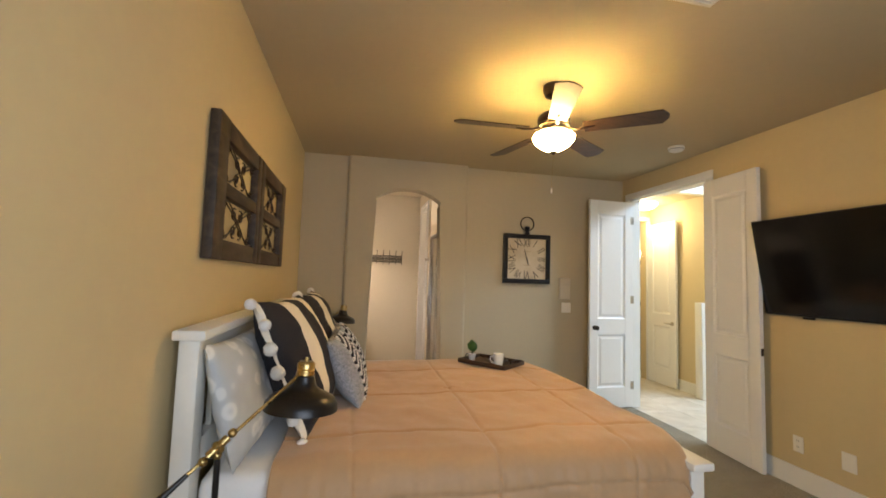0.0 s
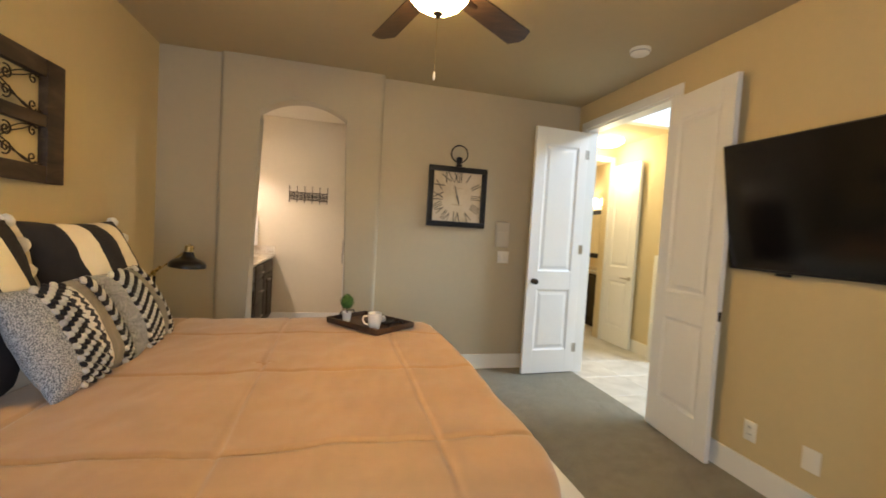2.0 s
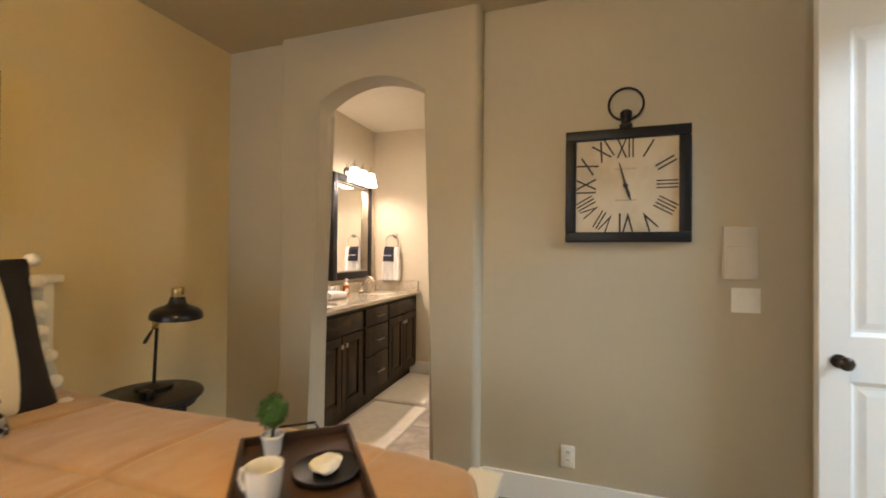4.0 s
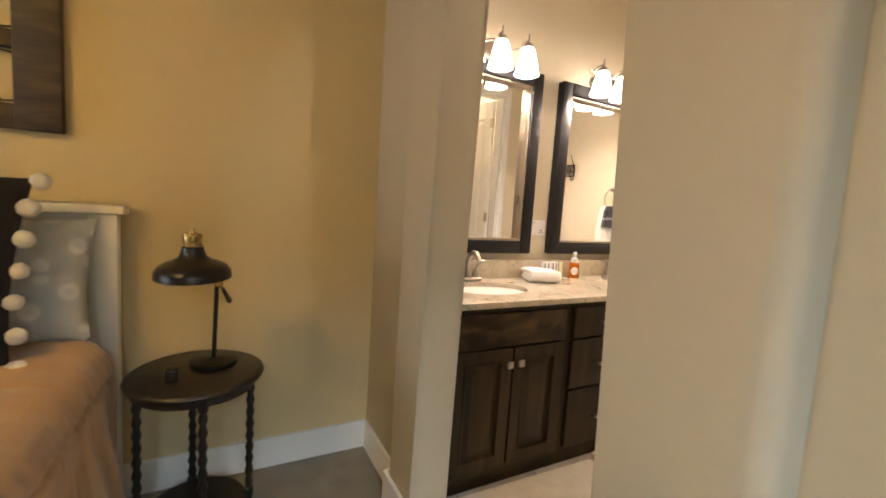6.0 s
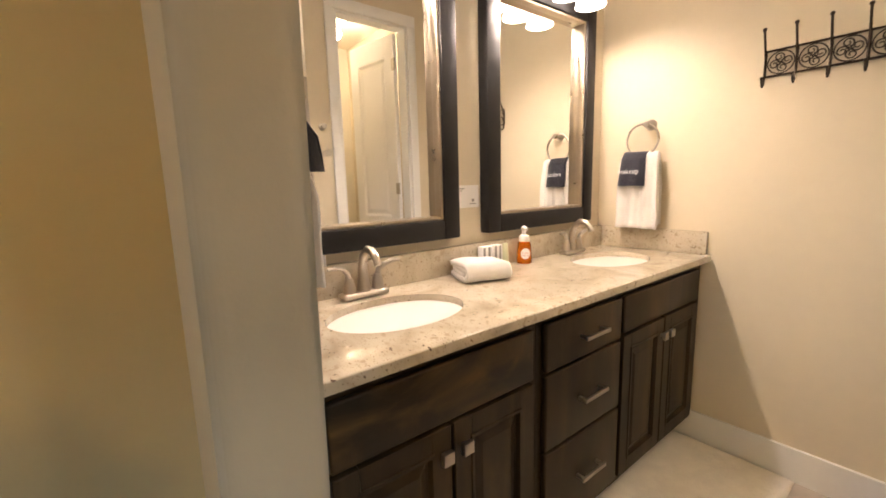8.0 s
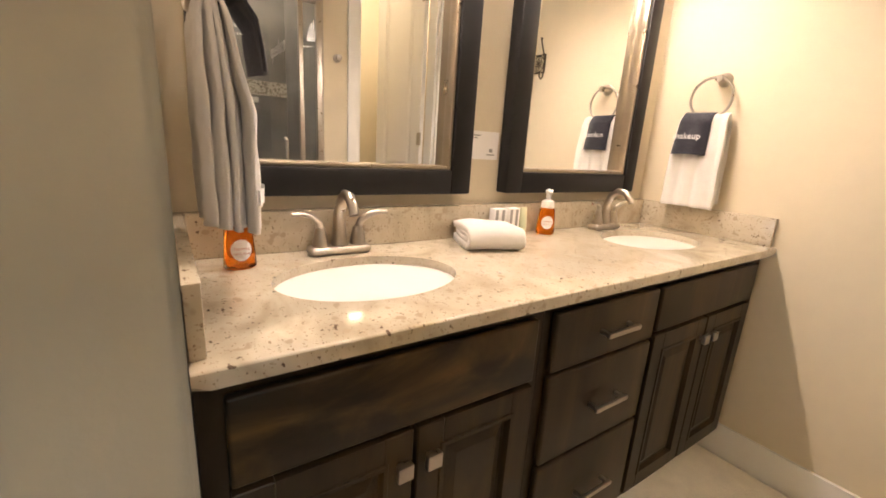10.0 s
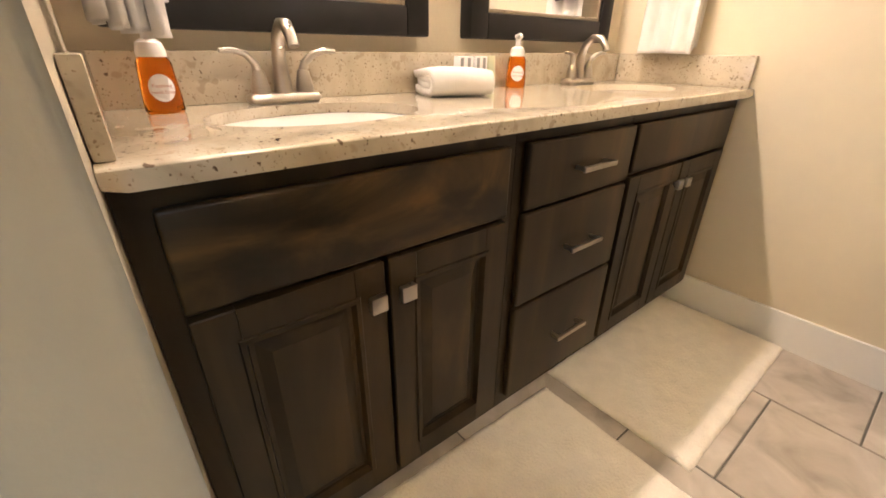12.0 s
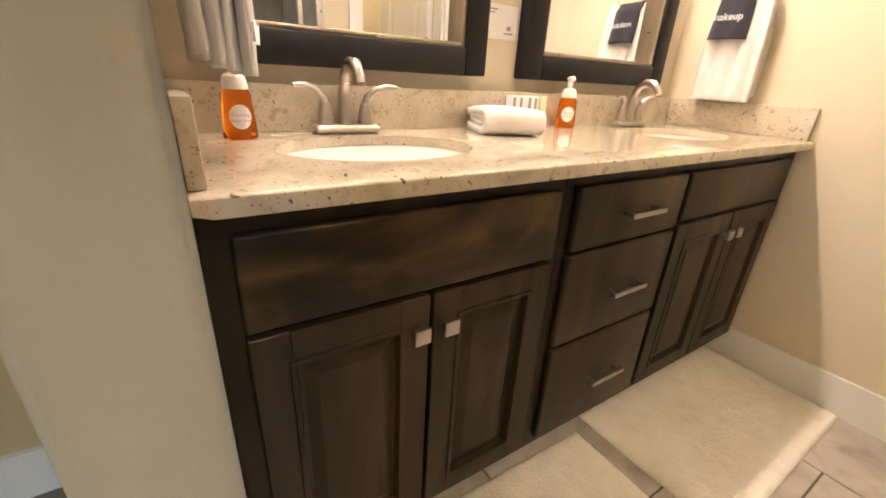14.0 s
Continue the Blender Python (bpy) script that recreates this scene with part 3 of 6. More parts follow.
def door(name, label, m, width, height=2.42, knob_at=0.92, knob_kind="knob", flip=1):
    """Two-panel door leaf: local x from the hinge, thickness along y."""
    d = structure(thing(name, label, "door", m))
    t = 0.018
    st, rl = 0.105, 0.115
    zs = (0.23, 0.84, 1.02, height - 0.16)
    fr = box(0, st, -t, t, 0, height, 0.002, 1)
    bx(fr, width - st, width, -t, t, 0, height, 0.002, 1)
    for z0, z1 in ((0, zs[0]), (zs[1], zs[2]), (zs[3], height)):
        bx(fr, st, width - st, -t, t, z0, z1)
    part("door_frame", fr, DOORW, d, smooth=False)
    for z0, z1 in ((zs[0], zs[1]), (zs[2], zs[3])):
        p = bmesh.new()
        for s in (-1, 1):
            lv = [(0.0, 0.018), (0.018, 0.008), (0.03, 0.008), (0.055, 0.0135)]
            rings = []
            for ins, dep in lv:
                rings.append([p.verts.new((x, s * dep, z)) for x, z in ((st + ins, z0 + ins), (width - st - ins, z0 + ins), (width - st - ins, z1 - ins), (st + ins, z1 - ins))])
            for a, b in zip(rings, rings[1:]):
                for i in range(4):
                    p.faces.new((a[i], a[(i + 1) % 4], b[(i + 1) % 4], b[i]))
            p.faces.new(rings[-1])
        part("door_panel", p, DOORW, d, smooth=False)
    kx = width - 0.065
    for s in (-1, 1) if knob_kind else ():
        k = bmesh.new()
        rot = Matrix.Rotation(radians(-90 * s), 3, "X")
        lathe(k, [(0.0, 0.0), (0.028, 0.0), (0.028, 0.006), (0.011, 0.008), (0.011, 0.03)] + ([(0.02, 0.036), (0.027, 0.047), (0.027, 0.055), (0.018, 0.063), (0.0, 0.065)] if knob_kind == "knob" else [(0.0, 0.045)]), 20, (kx, s * t, knob_at), rot=rot)
        if knob_kind == "lever":
            tube(k, [(kx, s * (t + 0.04), knob_at), (kx - 0.05, s * (t + 0.045), knob_at), (kx - 0.11, s * (t + 0.042), knob_at)], [0.009, 0.009, 0.007], 10)
        part("door_handle", k, BRONZE if knob_kind == "knob" else NICKEL, d, "round dark bronze knob" if knob_kind == "knob" else "satin nickel lever")
    for z in (0.25, 1.25, 2.2):
        hb = tube(bmesh.new(), [(-0.008, flip * t, z - 0.045), (-0.008, flip * t, z + 0.045)], 0.007, 10)
        bx(hb, -0.008, 0.03, flip * t - 0.001, flip * t + 0.002, z - 0.045, z + 0.045)
        part("hinge", hb, NICKEL, d)
    return d


ang = math.degrees(math.atan2(5.018 - 5.05, 3.262 - 3.85))
door("door_1", "open white two-panel bedroom door leaf with dark knob", pose(3.845, 5.052, 0.012, 0, 0, ang), 0.585)
ang = math.degrees(math.atan2(3.372 - 3.955, 3.768 - 3.825))
leaf = door("door_2", "white two-panel door leaf folded back against the wall", pose(3.818, 3.945, 0.012, 0, 0, ang), 0.58, knob_kind="")
part("latch", box(0.5802, 0.586, -0.011, 0.011, 0.90, 0.96, 0.002), BRONZE, leaf, "dark bronze latch plate")
door("door_3", "open white two-panel door in the hall with lever handle", pose(5.045, 6.262, 0.012, 0, 0, -90), 0.565, 2.36, 0.89, "lever")
door("door_4", "white two-panel door standing open into a small room", pose(1.66, 6.88, 0.012, 0, 0, -9), 0.56, flip=-1)
sh = structure(thing("door_5", "chrome framed glass shower door", "shower door"))
fr = box(1.55, 1.59, 6.09, 6.13, 0.1, 2.0, 0.004)
bx(fr, 1.55, 1.59, 5.345, 5.385, 0.1, 2.0, 0.004)
bx(fr, 1.55, 1.59, 5.385, 6.09, 1.96, 2.0, 0.004)
bx(fr, 1.55, 1.59, 5.385, 6.09, 0.1, 0.14, 0.004)
bx(fr, 1.555, 1.585, 5.99, 6.015, 0.14, 1.96, 0.004)
part("frame", fr, NICKEL, sh)
g = part("pane", box(1.568, 1.574, 5.385, 6.09, 0.14, 1.96), SHOWERGLASS, sh)
g.visible_shadow = False
part("handle", tube(bmesh.new(), [(1.55, 5.9, 0.95), (1.51, 5.9, 0.96), (1.51, 5.9, 1.2), (1.55, 5.9, 1.21)], 0.009, 10), NICKEL, sh)
st = structure(part("shower_wall", box(1.645, 2.4, 5.338, 5.36, 0.1, 2.2), STONEGREY), "grey tiled shower wall", "shower wall")
structure(part("shower_wall_back", box(2.38, 2.4, 5.36, 6.11, 0.1, 2.2), STONEGREY), "grey tiled shower wall", "shower wall")
structure(part("shower_wall_end", box(1.645, 2.4, 6.11, 6.13, 0.1, 2.2), STONEGREY), "grey tiled shower wall", "shower wall")
structure(part("shower_band", box(2.365, 2.38, 5.36, 6.11, 1.5, 1.6), MOSAIC), "pebble mosaic band in the shower", "tile band")
structure(part("shower_ledge", box(2.3, 2.38, 5.36, 5.9, 1.44, 1.48, 0.008), CERAMIC), "white shower ledge", "ledge")
structure(part("shower_tray", box(1.545, 2.4, 5.34, 6.13, 0.0, 0.1, 0.01), CERAMIC), "white shower tray", "shower tray")
v = thing("shower_valve", "chrome shower valve on the tiled wall", "shower valve", pose(2.38, 5.75, 1.15, 0, -90, 0))
part("plate", lathe(bmesh.new(), [(0, 0), (0.07, 0), (0.07, 0.008), (0.03, 0.014), (0.03, 0.05), (0, 0.055)], 24), NICKEL, v)
part("lever", rod((0, 0, 0.045), (0.08, 0.02, 0.06), 0.009, 0.006), NICKEL, v)
r = thing("robe_hook", "round nickel robe hook on the wall", "hook", pose(BX1, 6.21, 1.69, 0, -90, 0))
part("hook", lathe(bmesh.new(), [(0, 0), (0.024, 0), (0.024, 0.006), (0.009, 0.01), (0.009, 0.03), (0.018, 0.04), (0.018, 0.046), (0, 0.05)], 20), NICKEL, r)

# ---- bed ----


def pillow_mesh(w, h, t, seed, nu=30, nv=26, pinch=0.06):
    """A stuffed cushion standing in the local x-z plane, thickness along y."""
    bm = bmesh.new()
    rnd = Vector((seed * 7.3, seed * 3.1, seed * 1.7))
    grids = []
    for s in (-1, 1):
        g = []
        for j in range(nv + 1):
            row = []
            for i in range(nu + 1):
                u, v = 2 * i / nu - 1, 2 * j / nv - 1
                k = max(0.0, (1 - abs(u) ** 2.6)) ** 0.55 * max(0.0, (1 - abs(v) ** 2.6)) ** 0.55
                x = u * w / 2 * (1 - pinch * (1 - v * v) * abs(u) ** 2)
                z = v * h / 2 * (1 - pinch * (1 - u * u) * abs(v) ** 2)
                p = Vector((x, s * t / 2 * k, z))
                p += Vector((0, 1, 0)) * 0.014 * noise.noise(p * 7 + rnd) * (0.3 + k) + Vector((0, 1, 0)) * 0.006 * noise.noise(p * 22 + rnd)
                row.append(bm.verts.new(p))
            g.append(row)
        grids.append(g)
        for j in range(nv):
            for i in range(nu):
                bm.faces.new((g[j][i], g[j][i + 1], g[j + 1][i + 1], g[j + 1][i]))
    rim = [v for g in grids for j, row in enumerate(g) for i, v in enumerate(row) if i in (0, nu) or j in (0, nv)]
    bmesh.ops.remove_doubles(bm, verts=rim, dist=1e-4)
    return bm


BY0, BY1, BTOP = 2.225, 4.132, 0.775
bed = thing("bed", "white painted wooden king bed with slatted headboard and low footboard", "bed")
hb = box(0.035, 0.10, BY0 - 0.005, BY0 + 0.085, 0, 1.205, 0.005)
part("post", hb, BEDWHITE, bed)
part("post", box(0.035, 0.10, BY1 - 0.085, BY1 + 0.005, 0, 1.205, 0.005), BEDWHITE, bed)
part("cap_rail", box(0.02, 0.125, BY0 - 0.03, BY1 + 0.03, 1.205, 1.24, 0.008), BEDWHITE, bed)
part("top_rail", box(0.045, 0.085, BY0 + 0.085, BY1 - 0.085, 1.12, 1.205, 0.004), BEDWHITE, bed)
part("lower_rail", box(0.045, 0.085, BY0 + 0.085, BY1 - 0.085, 0.72, 0.84, 0.004), BEDWHITE, bed)
slats = [BY0 + 0.27 + 0.082 * i for i in range(int((BY1 - BY0 - 0.54) / 0.082) + 1)]
for y in slats:
    part("slat", box(0.055, 0.075, y - 0.02, y + 0.02, 0.84, 1.12, 0.003), BEDWHITE, bed)
part("foot_post", box(2.035, 2.10, BY0 - 0.005, BY0 + 0.08, 0, 0.665, 0.005), BEDWHITE, bed)
part("foot_post", box(2.035, 2.10, BY1 - 0.08, BY1 + 0.005, 0, 0.665, 0.005), BEDWHITE, bed)
part("foot_cap", box(2.02, 2.125, BY0 - 0.035, BY1 + 0.035, 0.665, 0.70, 0.008), BEDWHITE, bed)
part("foot_panel", box(2.05, 2.085, BY0 + 0.08, BY1 - 0.08, 0.2, 0.665, 0.003), BEDWHITE, bed)
for y in (BY0, BY1 - 0.03):
    part("side_rail", box(0.10, 2.035, y, y + 0.03, 0.2, 0.38, 0.004), BEDWHITE, bed)
mt = thing("mattress", "white sheeted mattress on the bed", "mattress")
mb = box(0.105, 2.02, BY0 + 0.035, BY1 - 0.035, 0.38, 0.735, 0.05, 4)
part("ticking", mb, SHEET, mt)
part("box_spring", box(0.105, 2.02, BY0 + 0.04, BY1 - 0.04, 0.2, 0.38, 0.02), SHEET, mt)


def comforter():
    """Quilted cover: spread over the top, hanging down both long sides."""
    x0, x1 = 0.30, 2.098
    yc, half, hang, rad = (BY0 + BY1) / 2, (BY1 - BY0) / 2 + 0.025, 0.42, 0.125
    flat_half = half - rad
    total = flat_half + rad * math.pi / 2 + hang
    nx, ny = 240, 330
    seams_x = (0.62, 1.19, 1.775)
    seams_y = (-1.06, -0.70, -0.10, 0.48, 1.06)
    bm = bmesh.new()
    grid = []
    for j in range(ny + 1):
        s = -total + 2 * total * j / ny
        row = []
        for i in range(nx + 1):
            q = i / nx
            lip = 0.05 * noise.noise(Vector((s * 1.6, 4.0, 0))) + (0.05 if s < 0 else -0.02)
            a = abs(s)
            tuck = 0.075 * min(1.0, max(0.0, (a - flat_half + 0.10) / (rad * 1.2 + 0.10))) ** 1.5
            x = x0 + lip * (1 - q) + (x1 - tuck - x0) * q
            sg = 1 if s > 0 else -1
            if a <= flat_half:
                y, z, out = a, 0.0, 0.0
            elif a <= flat_half + rad * math.pi / 2:
                th = (a - flat_half) / rad
                y, z, out = flat_half + rad * math.sin(th), -rad * (1 - math.cos(th)), th / (math.pi / 2)
            else:
                d = a - flat_half - rad * math.pi / 2
                y, z, out = flat_half + rad + 0.05 * d, -rad - d, 1.0
            # round the foot end down behind the footboard
            fx = max(0.0, (x - (x1 - tuck - 0.05)) / 0.05)
            z -= 0.056 * (1 - math.sqrt(max(0.0, 1 - min(1, fx) ** 2)))
            # soft sag at the foot corners
            ca, cb = min(1.0, max(0.0, (x - 1.6) / 0.45)), min(1.0, max(0.0, (a - flat_half + 0.3) / 0.4))
            z -= 0.03 * ca * ca * cb * cb
            # quilting and puff
            seam = 0.0
            for sx in seams_x:
                seam = max(seam, math.exp(-((x - sx - 0.012 * noise.noise(Vector((0, s * 3, sx)))) / 0.008) ** 2))
            for sy in seams_y:
                seam = max(seam, math.exp(-((s - sy - 0.014 * noise.noise(Vector((x * 3, 0, sy)))) / 0.008) ** 2))
            puff = 0.016 * noise.noise(Vector((x * 2.6, s * 2.6, 1.3))) + 0.006 * noise.noise(Vector((x * 9, s * 7, 4.3))) + 0.002 * noise.noise(Vector((x * 24, s * 13, 8.3)))
            puff -= 0.010 * seam
            up = puff * (1 - out)
            side = puff * out + 0.006 * out * noise.noise(Vector((x * 34, s * 5, 2.7))) + 0.010 * out * noise.noise(Vector((x * 11, s * 4, 6.1)))
            if out == 1.0:
                drop = min(1.0, (a - flat_half - rad * math.pi / 2) / hang)
                side += drop * (0.028 * math.sin(x * 16 + 2.2 * noise.noise(Vector((x * 2, sg, 0)))) + 0.012 * math.sin(x * 41 + 3))
            row.append(bm.verts.new((x, yc + sg * (y + side), BTOP + z + up)))
        grid.append(row)
    for j in range(ny):
        for i in range(nx):
            bm.faces.new((grid[j][i], grid[j][i + 1], grid[j + 1][i + 1], grid[j + 1][i]))
    return bm


cf = tagged(part("comforter", comforter(), COMFORT, angle=80), "caramel tan quilted comforter spread over the bed", "comforter")
md = cf.modifiers.new("thick", "SOLIDIFY")
md.thickness, md.offset = 0.022, -1.0


def tufts(p, w, h, t, seed):
    """Rows of chunky yarn loops, black and white by turns, over one band of a woven cushion."""
    rng = random.Random(seed)
    for material, odd in ((POM, 0), (BLACKCLOTH, 1)):
        bm = bmesh.new()
        bmesh.ops.create_icosphere(bm, subdivisions=2, radius=1.0)
        me = bpy.data.meshes.new("yarn_loop")
        bm.to_mesh(me)
        bm.free()
        me.materials.append(material)
        finish(me, True, 180)
        for c in (0, 1, 2, 3, 4, 5, 6, 12, 13, 14, 15):
            for q in range(17):
                x = -0.122 + 0.021 * c + rng.uniform(-0.002, 0.002)
                z = (-0.5 + (q + 0.5 + 0.5 * (c % 2)) / 17.6) * h * 0.96
                u, v = 2 * x / w, 2 * z / h
                if (c // 2 + q) % 2 != odd or abs(v) > 0.95:
                    continue
                k = max(0.0, (1 - abs(u) ** 2.6)) ** 0.55 * max(0.0, (1 - abs(v) ** 2.6)) ** 0.55
                ob = new("yarn_loop", me)
                ob.parent = p
                ob.matrix_local = Matrix.Translation((x, -t / 2 * k - 0.001, z)) @ Matrix.Rotation(radians(35 + rng.uniform(-12, 12)), 4, "Y") @ Matrix.Diagonal((0.0145, 0.0095, 0.0095, 1))


def place_pillow(name, label, y, x_low, z_low, w, h, t, lean, material, seed, turn=0.0, group="", poms=False):
    """Stand a cushion against the headboard; it faces the foot of the bed."""
    m = Matrix.Translation((x_low, y, z_low)) @ Matrix.Rotation(radians(90 + turn), 4, "Z") @ Matrix.Rotation(radians(-lean), 4, "X") @ Matrix.Translation((0, 0, h / 2))
    p = thing(name, label, "pillow", m, group)
    part("cushion", pillow_mesh(w, h, t, seed), material, p, angle=85)
    if material == KNIT:
        tufts(p, w, h, t, seed)
    if poms:
        bm0 = bmesh.new()
        bmesh.ops.create_icosphere(bm0, subdivisions=3, radius=0.026)
        for v in bm0.verts:
            v.co *= 1 + 0.16 * noise.noise(v.co * 120)
        me = bpy.data.meshes.new("pompom")
        bm0.to_mesh(me)
        bm0.free()
        me.materials.append(POM)
        finish(me, True, 180)
        n = 7
        for s in (-1, 1):
            for i in range(n):
                q = new("pompom", me)
                q.parent = p
                zz = -h / 2 + h * i / (n - 1)
                q.location = (s * (w / 2 * (1 - 0.06 * (1 - (2 * zz / h) ** 2)) + 0.012), 0.012 * math.sin(i * 2.3), zz * 0.98)
                q.rotation_euler = (i, i * 2.0, s)
                q.scale = [1 + 0.12 * math.sin(i * 5.1 + s)] * 3
    return p


place_pillow("bed_pillow", "pale grey floral pillow leaning on the headboard", 2.50, 0.25, 0.765, 0.60, 0.44, 0.13, 15, FLORAL, 1, -3, "floral bed pillows")
place_pillow("bed_pillow", "pale grey floral pillow leaning on the headboard", 3.78, 0.27, 0.765, 0.62, 0.44, 0.15, 17, FLORAL, 2, 3, "floral bed pillows")
place_pillow("euro_pillow", "large black and cream striped cushion with white pompoms", 2.82, 0.47, 0.755, 0.74, 0.61, 0.23, 22, STRIPES, 3, -6, "striped cushions", True)
place_pillow("euro_pillow", "large black and cream striped cushion with white pompoms", 3.59, 0.48, 0.755, 0.74, 0.60, 0.23, 20, STRIPES, 4, 0, "striped cushions", True)
place_pillow("throw_pillow", "small grey cushion with chunky black and white weave", 3.06, 0.66, 0.76, 0.47, 0.39, 0.16, 27, KNIT, 5, -2, "woven cushions")
place_pillow("throw_pillow", "small grey cushion with chunky black and white weave", 3.51, 0.66, 0.76, 0.47, 0.39, 0.16, 27, KNIT, 6, 3, "woven cushions")

# tray with cup, saucer and topiary
TZ = BTOP + 0.012
tray = thing("serving_tray", "dark wooden serving tray lying on the comforter", "tray", pose(1.672, 3.808, TZ, 0, 0, -50.6))
part("base", box(-0.2, 0.2, -0.142, 0.142, 0, 0.008), TRAYW, tray)
for a in ((-0.2, 0.2, -0.154, -0.142), (-0.2, 0.2, 0.142, 0.154)):
    part("side", box(*a, 0, 0.032, 0.003), TRAYW, tray)
for a in ((-0.212, -0.2, -0.154, 0.154), (0.2, 0.212, -0.154, 0.154)):
    part("side", box(*a, 0, 0.032, 0.003), TRAYW, tray)
    xm = (a[0] + a[1]) / 2
    part("handle", tube(bmesh.new(), [(xm, -0.06, 0.03), (xm, -0.05, 0.05), (xm, 0.05, 0.05), (xm, 0.06, 0.03)], 0.004, 8), BLACKM, tray)
cup = thing("mug", "white ceramic mug standing on the tray", "mug", pose(1.685, 3.67, TZ + 0.008))
part("body", lathe(bmesh.new(), [(0.0, 0.0), (0.027, 0.0), (0.031, 0.006), (0.038, 0.05), (0.041, 0.092), (0.038, 0.092), (0.034, 0.05), (0.028, 0.008), (0.0, 0.008)], 32), CERAMIC, cup)
part("handle", tube(bmesh.new(), [(-0.038, 0, 0.075), (-0.062, 0, 0.072), (-0.066, 0, 0.05), (-0.055, 0, 0.03), (-0.034, 0, 0.025)], 0.005, 10), CERAMIC, cup)
pl = thing("napkin", "crumpled white napkin on a dark saucer", "napkin", pose(1.735, 3.835, TZ + 0.008))
part("saucer", lathe(bmesh.new(), [(0, 0), (0.05, 0), (0.086, 0.014), (0.084, 0.017), (0.05, 0.005), (0, 0.005)], 32), BLACKM, pl, "dark saucer")
nb = bmesh.new()
bmesh.ops.create_icosphere(nb, subdivisions=4, radius=0.038)
for v in nb.verts:
    v.co *= 1 + 0.3 * noise.noise(v.co * 40)
    v.co.z = 0.012 + max(-0.008, v.co.z * 0.45 + 0.012)
part("cloth", nb, SHEET, pl, angle=60)
tp = thing("topiary", "small green ball topiary in a white pot", "plant", pose(1.535, 3.87, TZ + 0.008))
part("pot", lathe(bmesh.new(), [(0, 0), (0.022, 0), (0.029, 0.048), (0.031, 0.05), (0.031, 0.056), (0.027, 0.056), (0.026, 0.046), (0, 0.046)], 24), CERAMIC, tp)
part("stem", rod((0, 0, 0.045), (0.001, 0, 0.085), 0.004), TRAYW, tp)
lf = bmesh.new()
rng = random.Random(5)
for i in range(420):
    z = rng.uniform(-1, 1)
    a = rng.uniform(0, 2 * math.pi)
    k = math.sqrt(1 - z * z)
    d = Vector((k * math.cos(a), k * math.sin(a), z))
    c0 = Vector((0, 0, 0.115)) + Vector((d.x * 0.040, d.y * 0.040, d.z * 0.047)) * rng.uniform(0.75, 1.08)
    t1 = d.orthogonal().normalized()
    t1.rotate(Matrix.Rotation(rng.uniform(0, 6.28), 3, d))
    t2 = (d.cross(t1) + d * rng.uniform(-0.5, 0.8)).normalized()
    sz = rng.uniform(0.005, 0.009)
    q = [lf.verts.new(c0 + p) for p in (-t1 * sz * 0.5, t2 * sz, t1 * sz * 0.5, -t2 * sz)]
    lf.faces.new(q)
ball(lf, (0, 0, 0.115), 0.035, sz=1.15)
part("crown", lf, LEAF, tp, smooth=False)

# ---- nightstands and lamps ----


def nightstand(label, at):
    t = thing("side_table", label, "side table", pose(*at), "bedside tables")
    part("top", lathe(bmesh.new(), [(0, 0.615), (0.215, 0.615), (0.23, 0.622), (0.235, 0.632), (0.23, 0.642), (0.222, 0.647), (0, 0.647)], 48, sy=0.97), BLACKW, t)
    part("apron", lathe(bmesh.new(), [(0.185, 0.585), (0.198, 0.585), (0.198, 0.615), (0.185, 0.615)], 40), BLACKW, t)
    part("shelf", lathe(bmesh.new(), [(0, 0.085), (0.17, 0.085), (0.18, 0.095), (0.17, 0.107), (0, 0.107)], 40), BLACKW, t)
    for i in range(4):
        a = radians(8 + 90 * i)
        c, s = 0.185 * math.cos(a), 0.185 * math.sin(a)
        prof = [(0.0, 0.0), (0.014, 0.0), (0.016, 0.03), (0.012, 0.06), (0.018, 0.085), (0.018, 0.11)]
        z = 0.11
        while z < 0.53:
            prof += [(0.011, z + 0.008), (0.0165, z + 0.028), (0.011, z + 0.05)]
            z += 0.05
        prof += [(0.017, 0.57), (0.019, 0.615), (0.0, 0.615)]
        part("leg", lathe(bmesh.new(), prof, 14, (c, s, 0)), BLACKW, t)
    return t


nightstand("round black wooden bedside table with bobbin-turned legs", (0.325, 4.415, 0))
nightstand("round black wooden bedside table with bobbin-turned legs", (0.32, 1.86, 0))


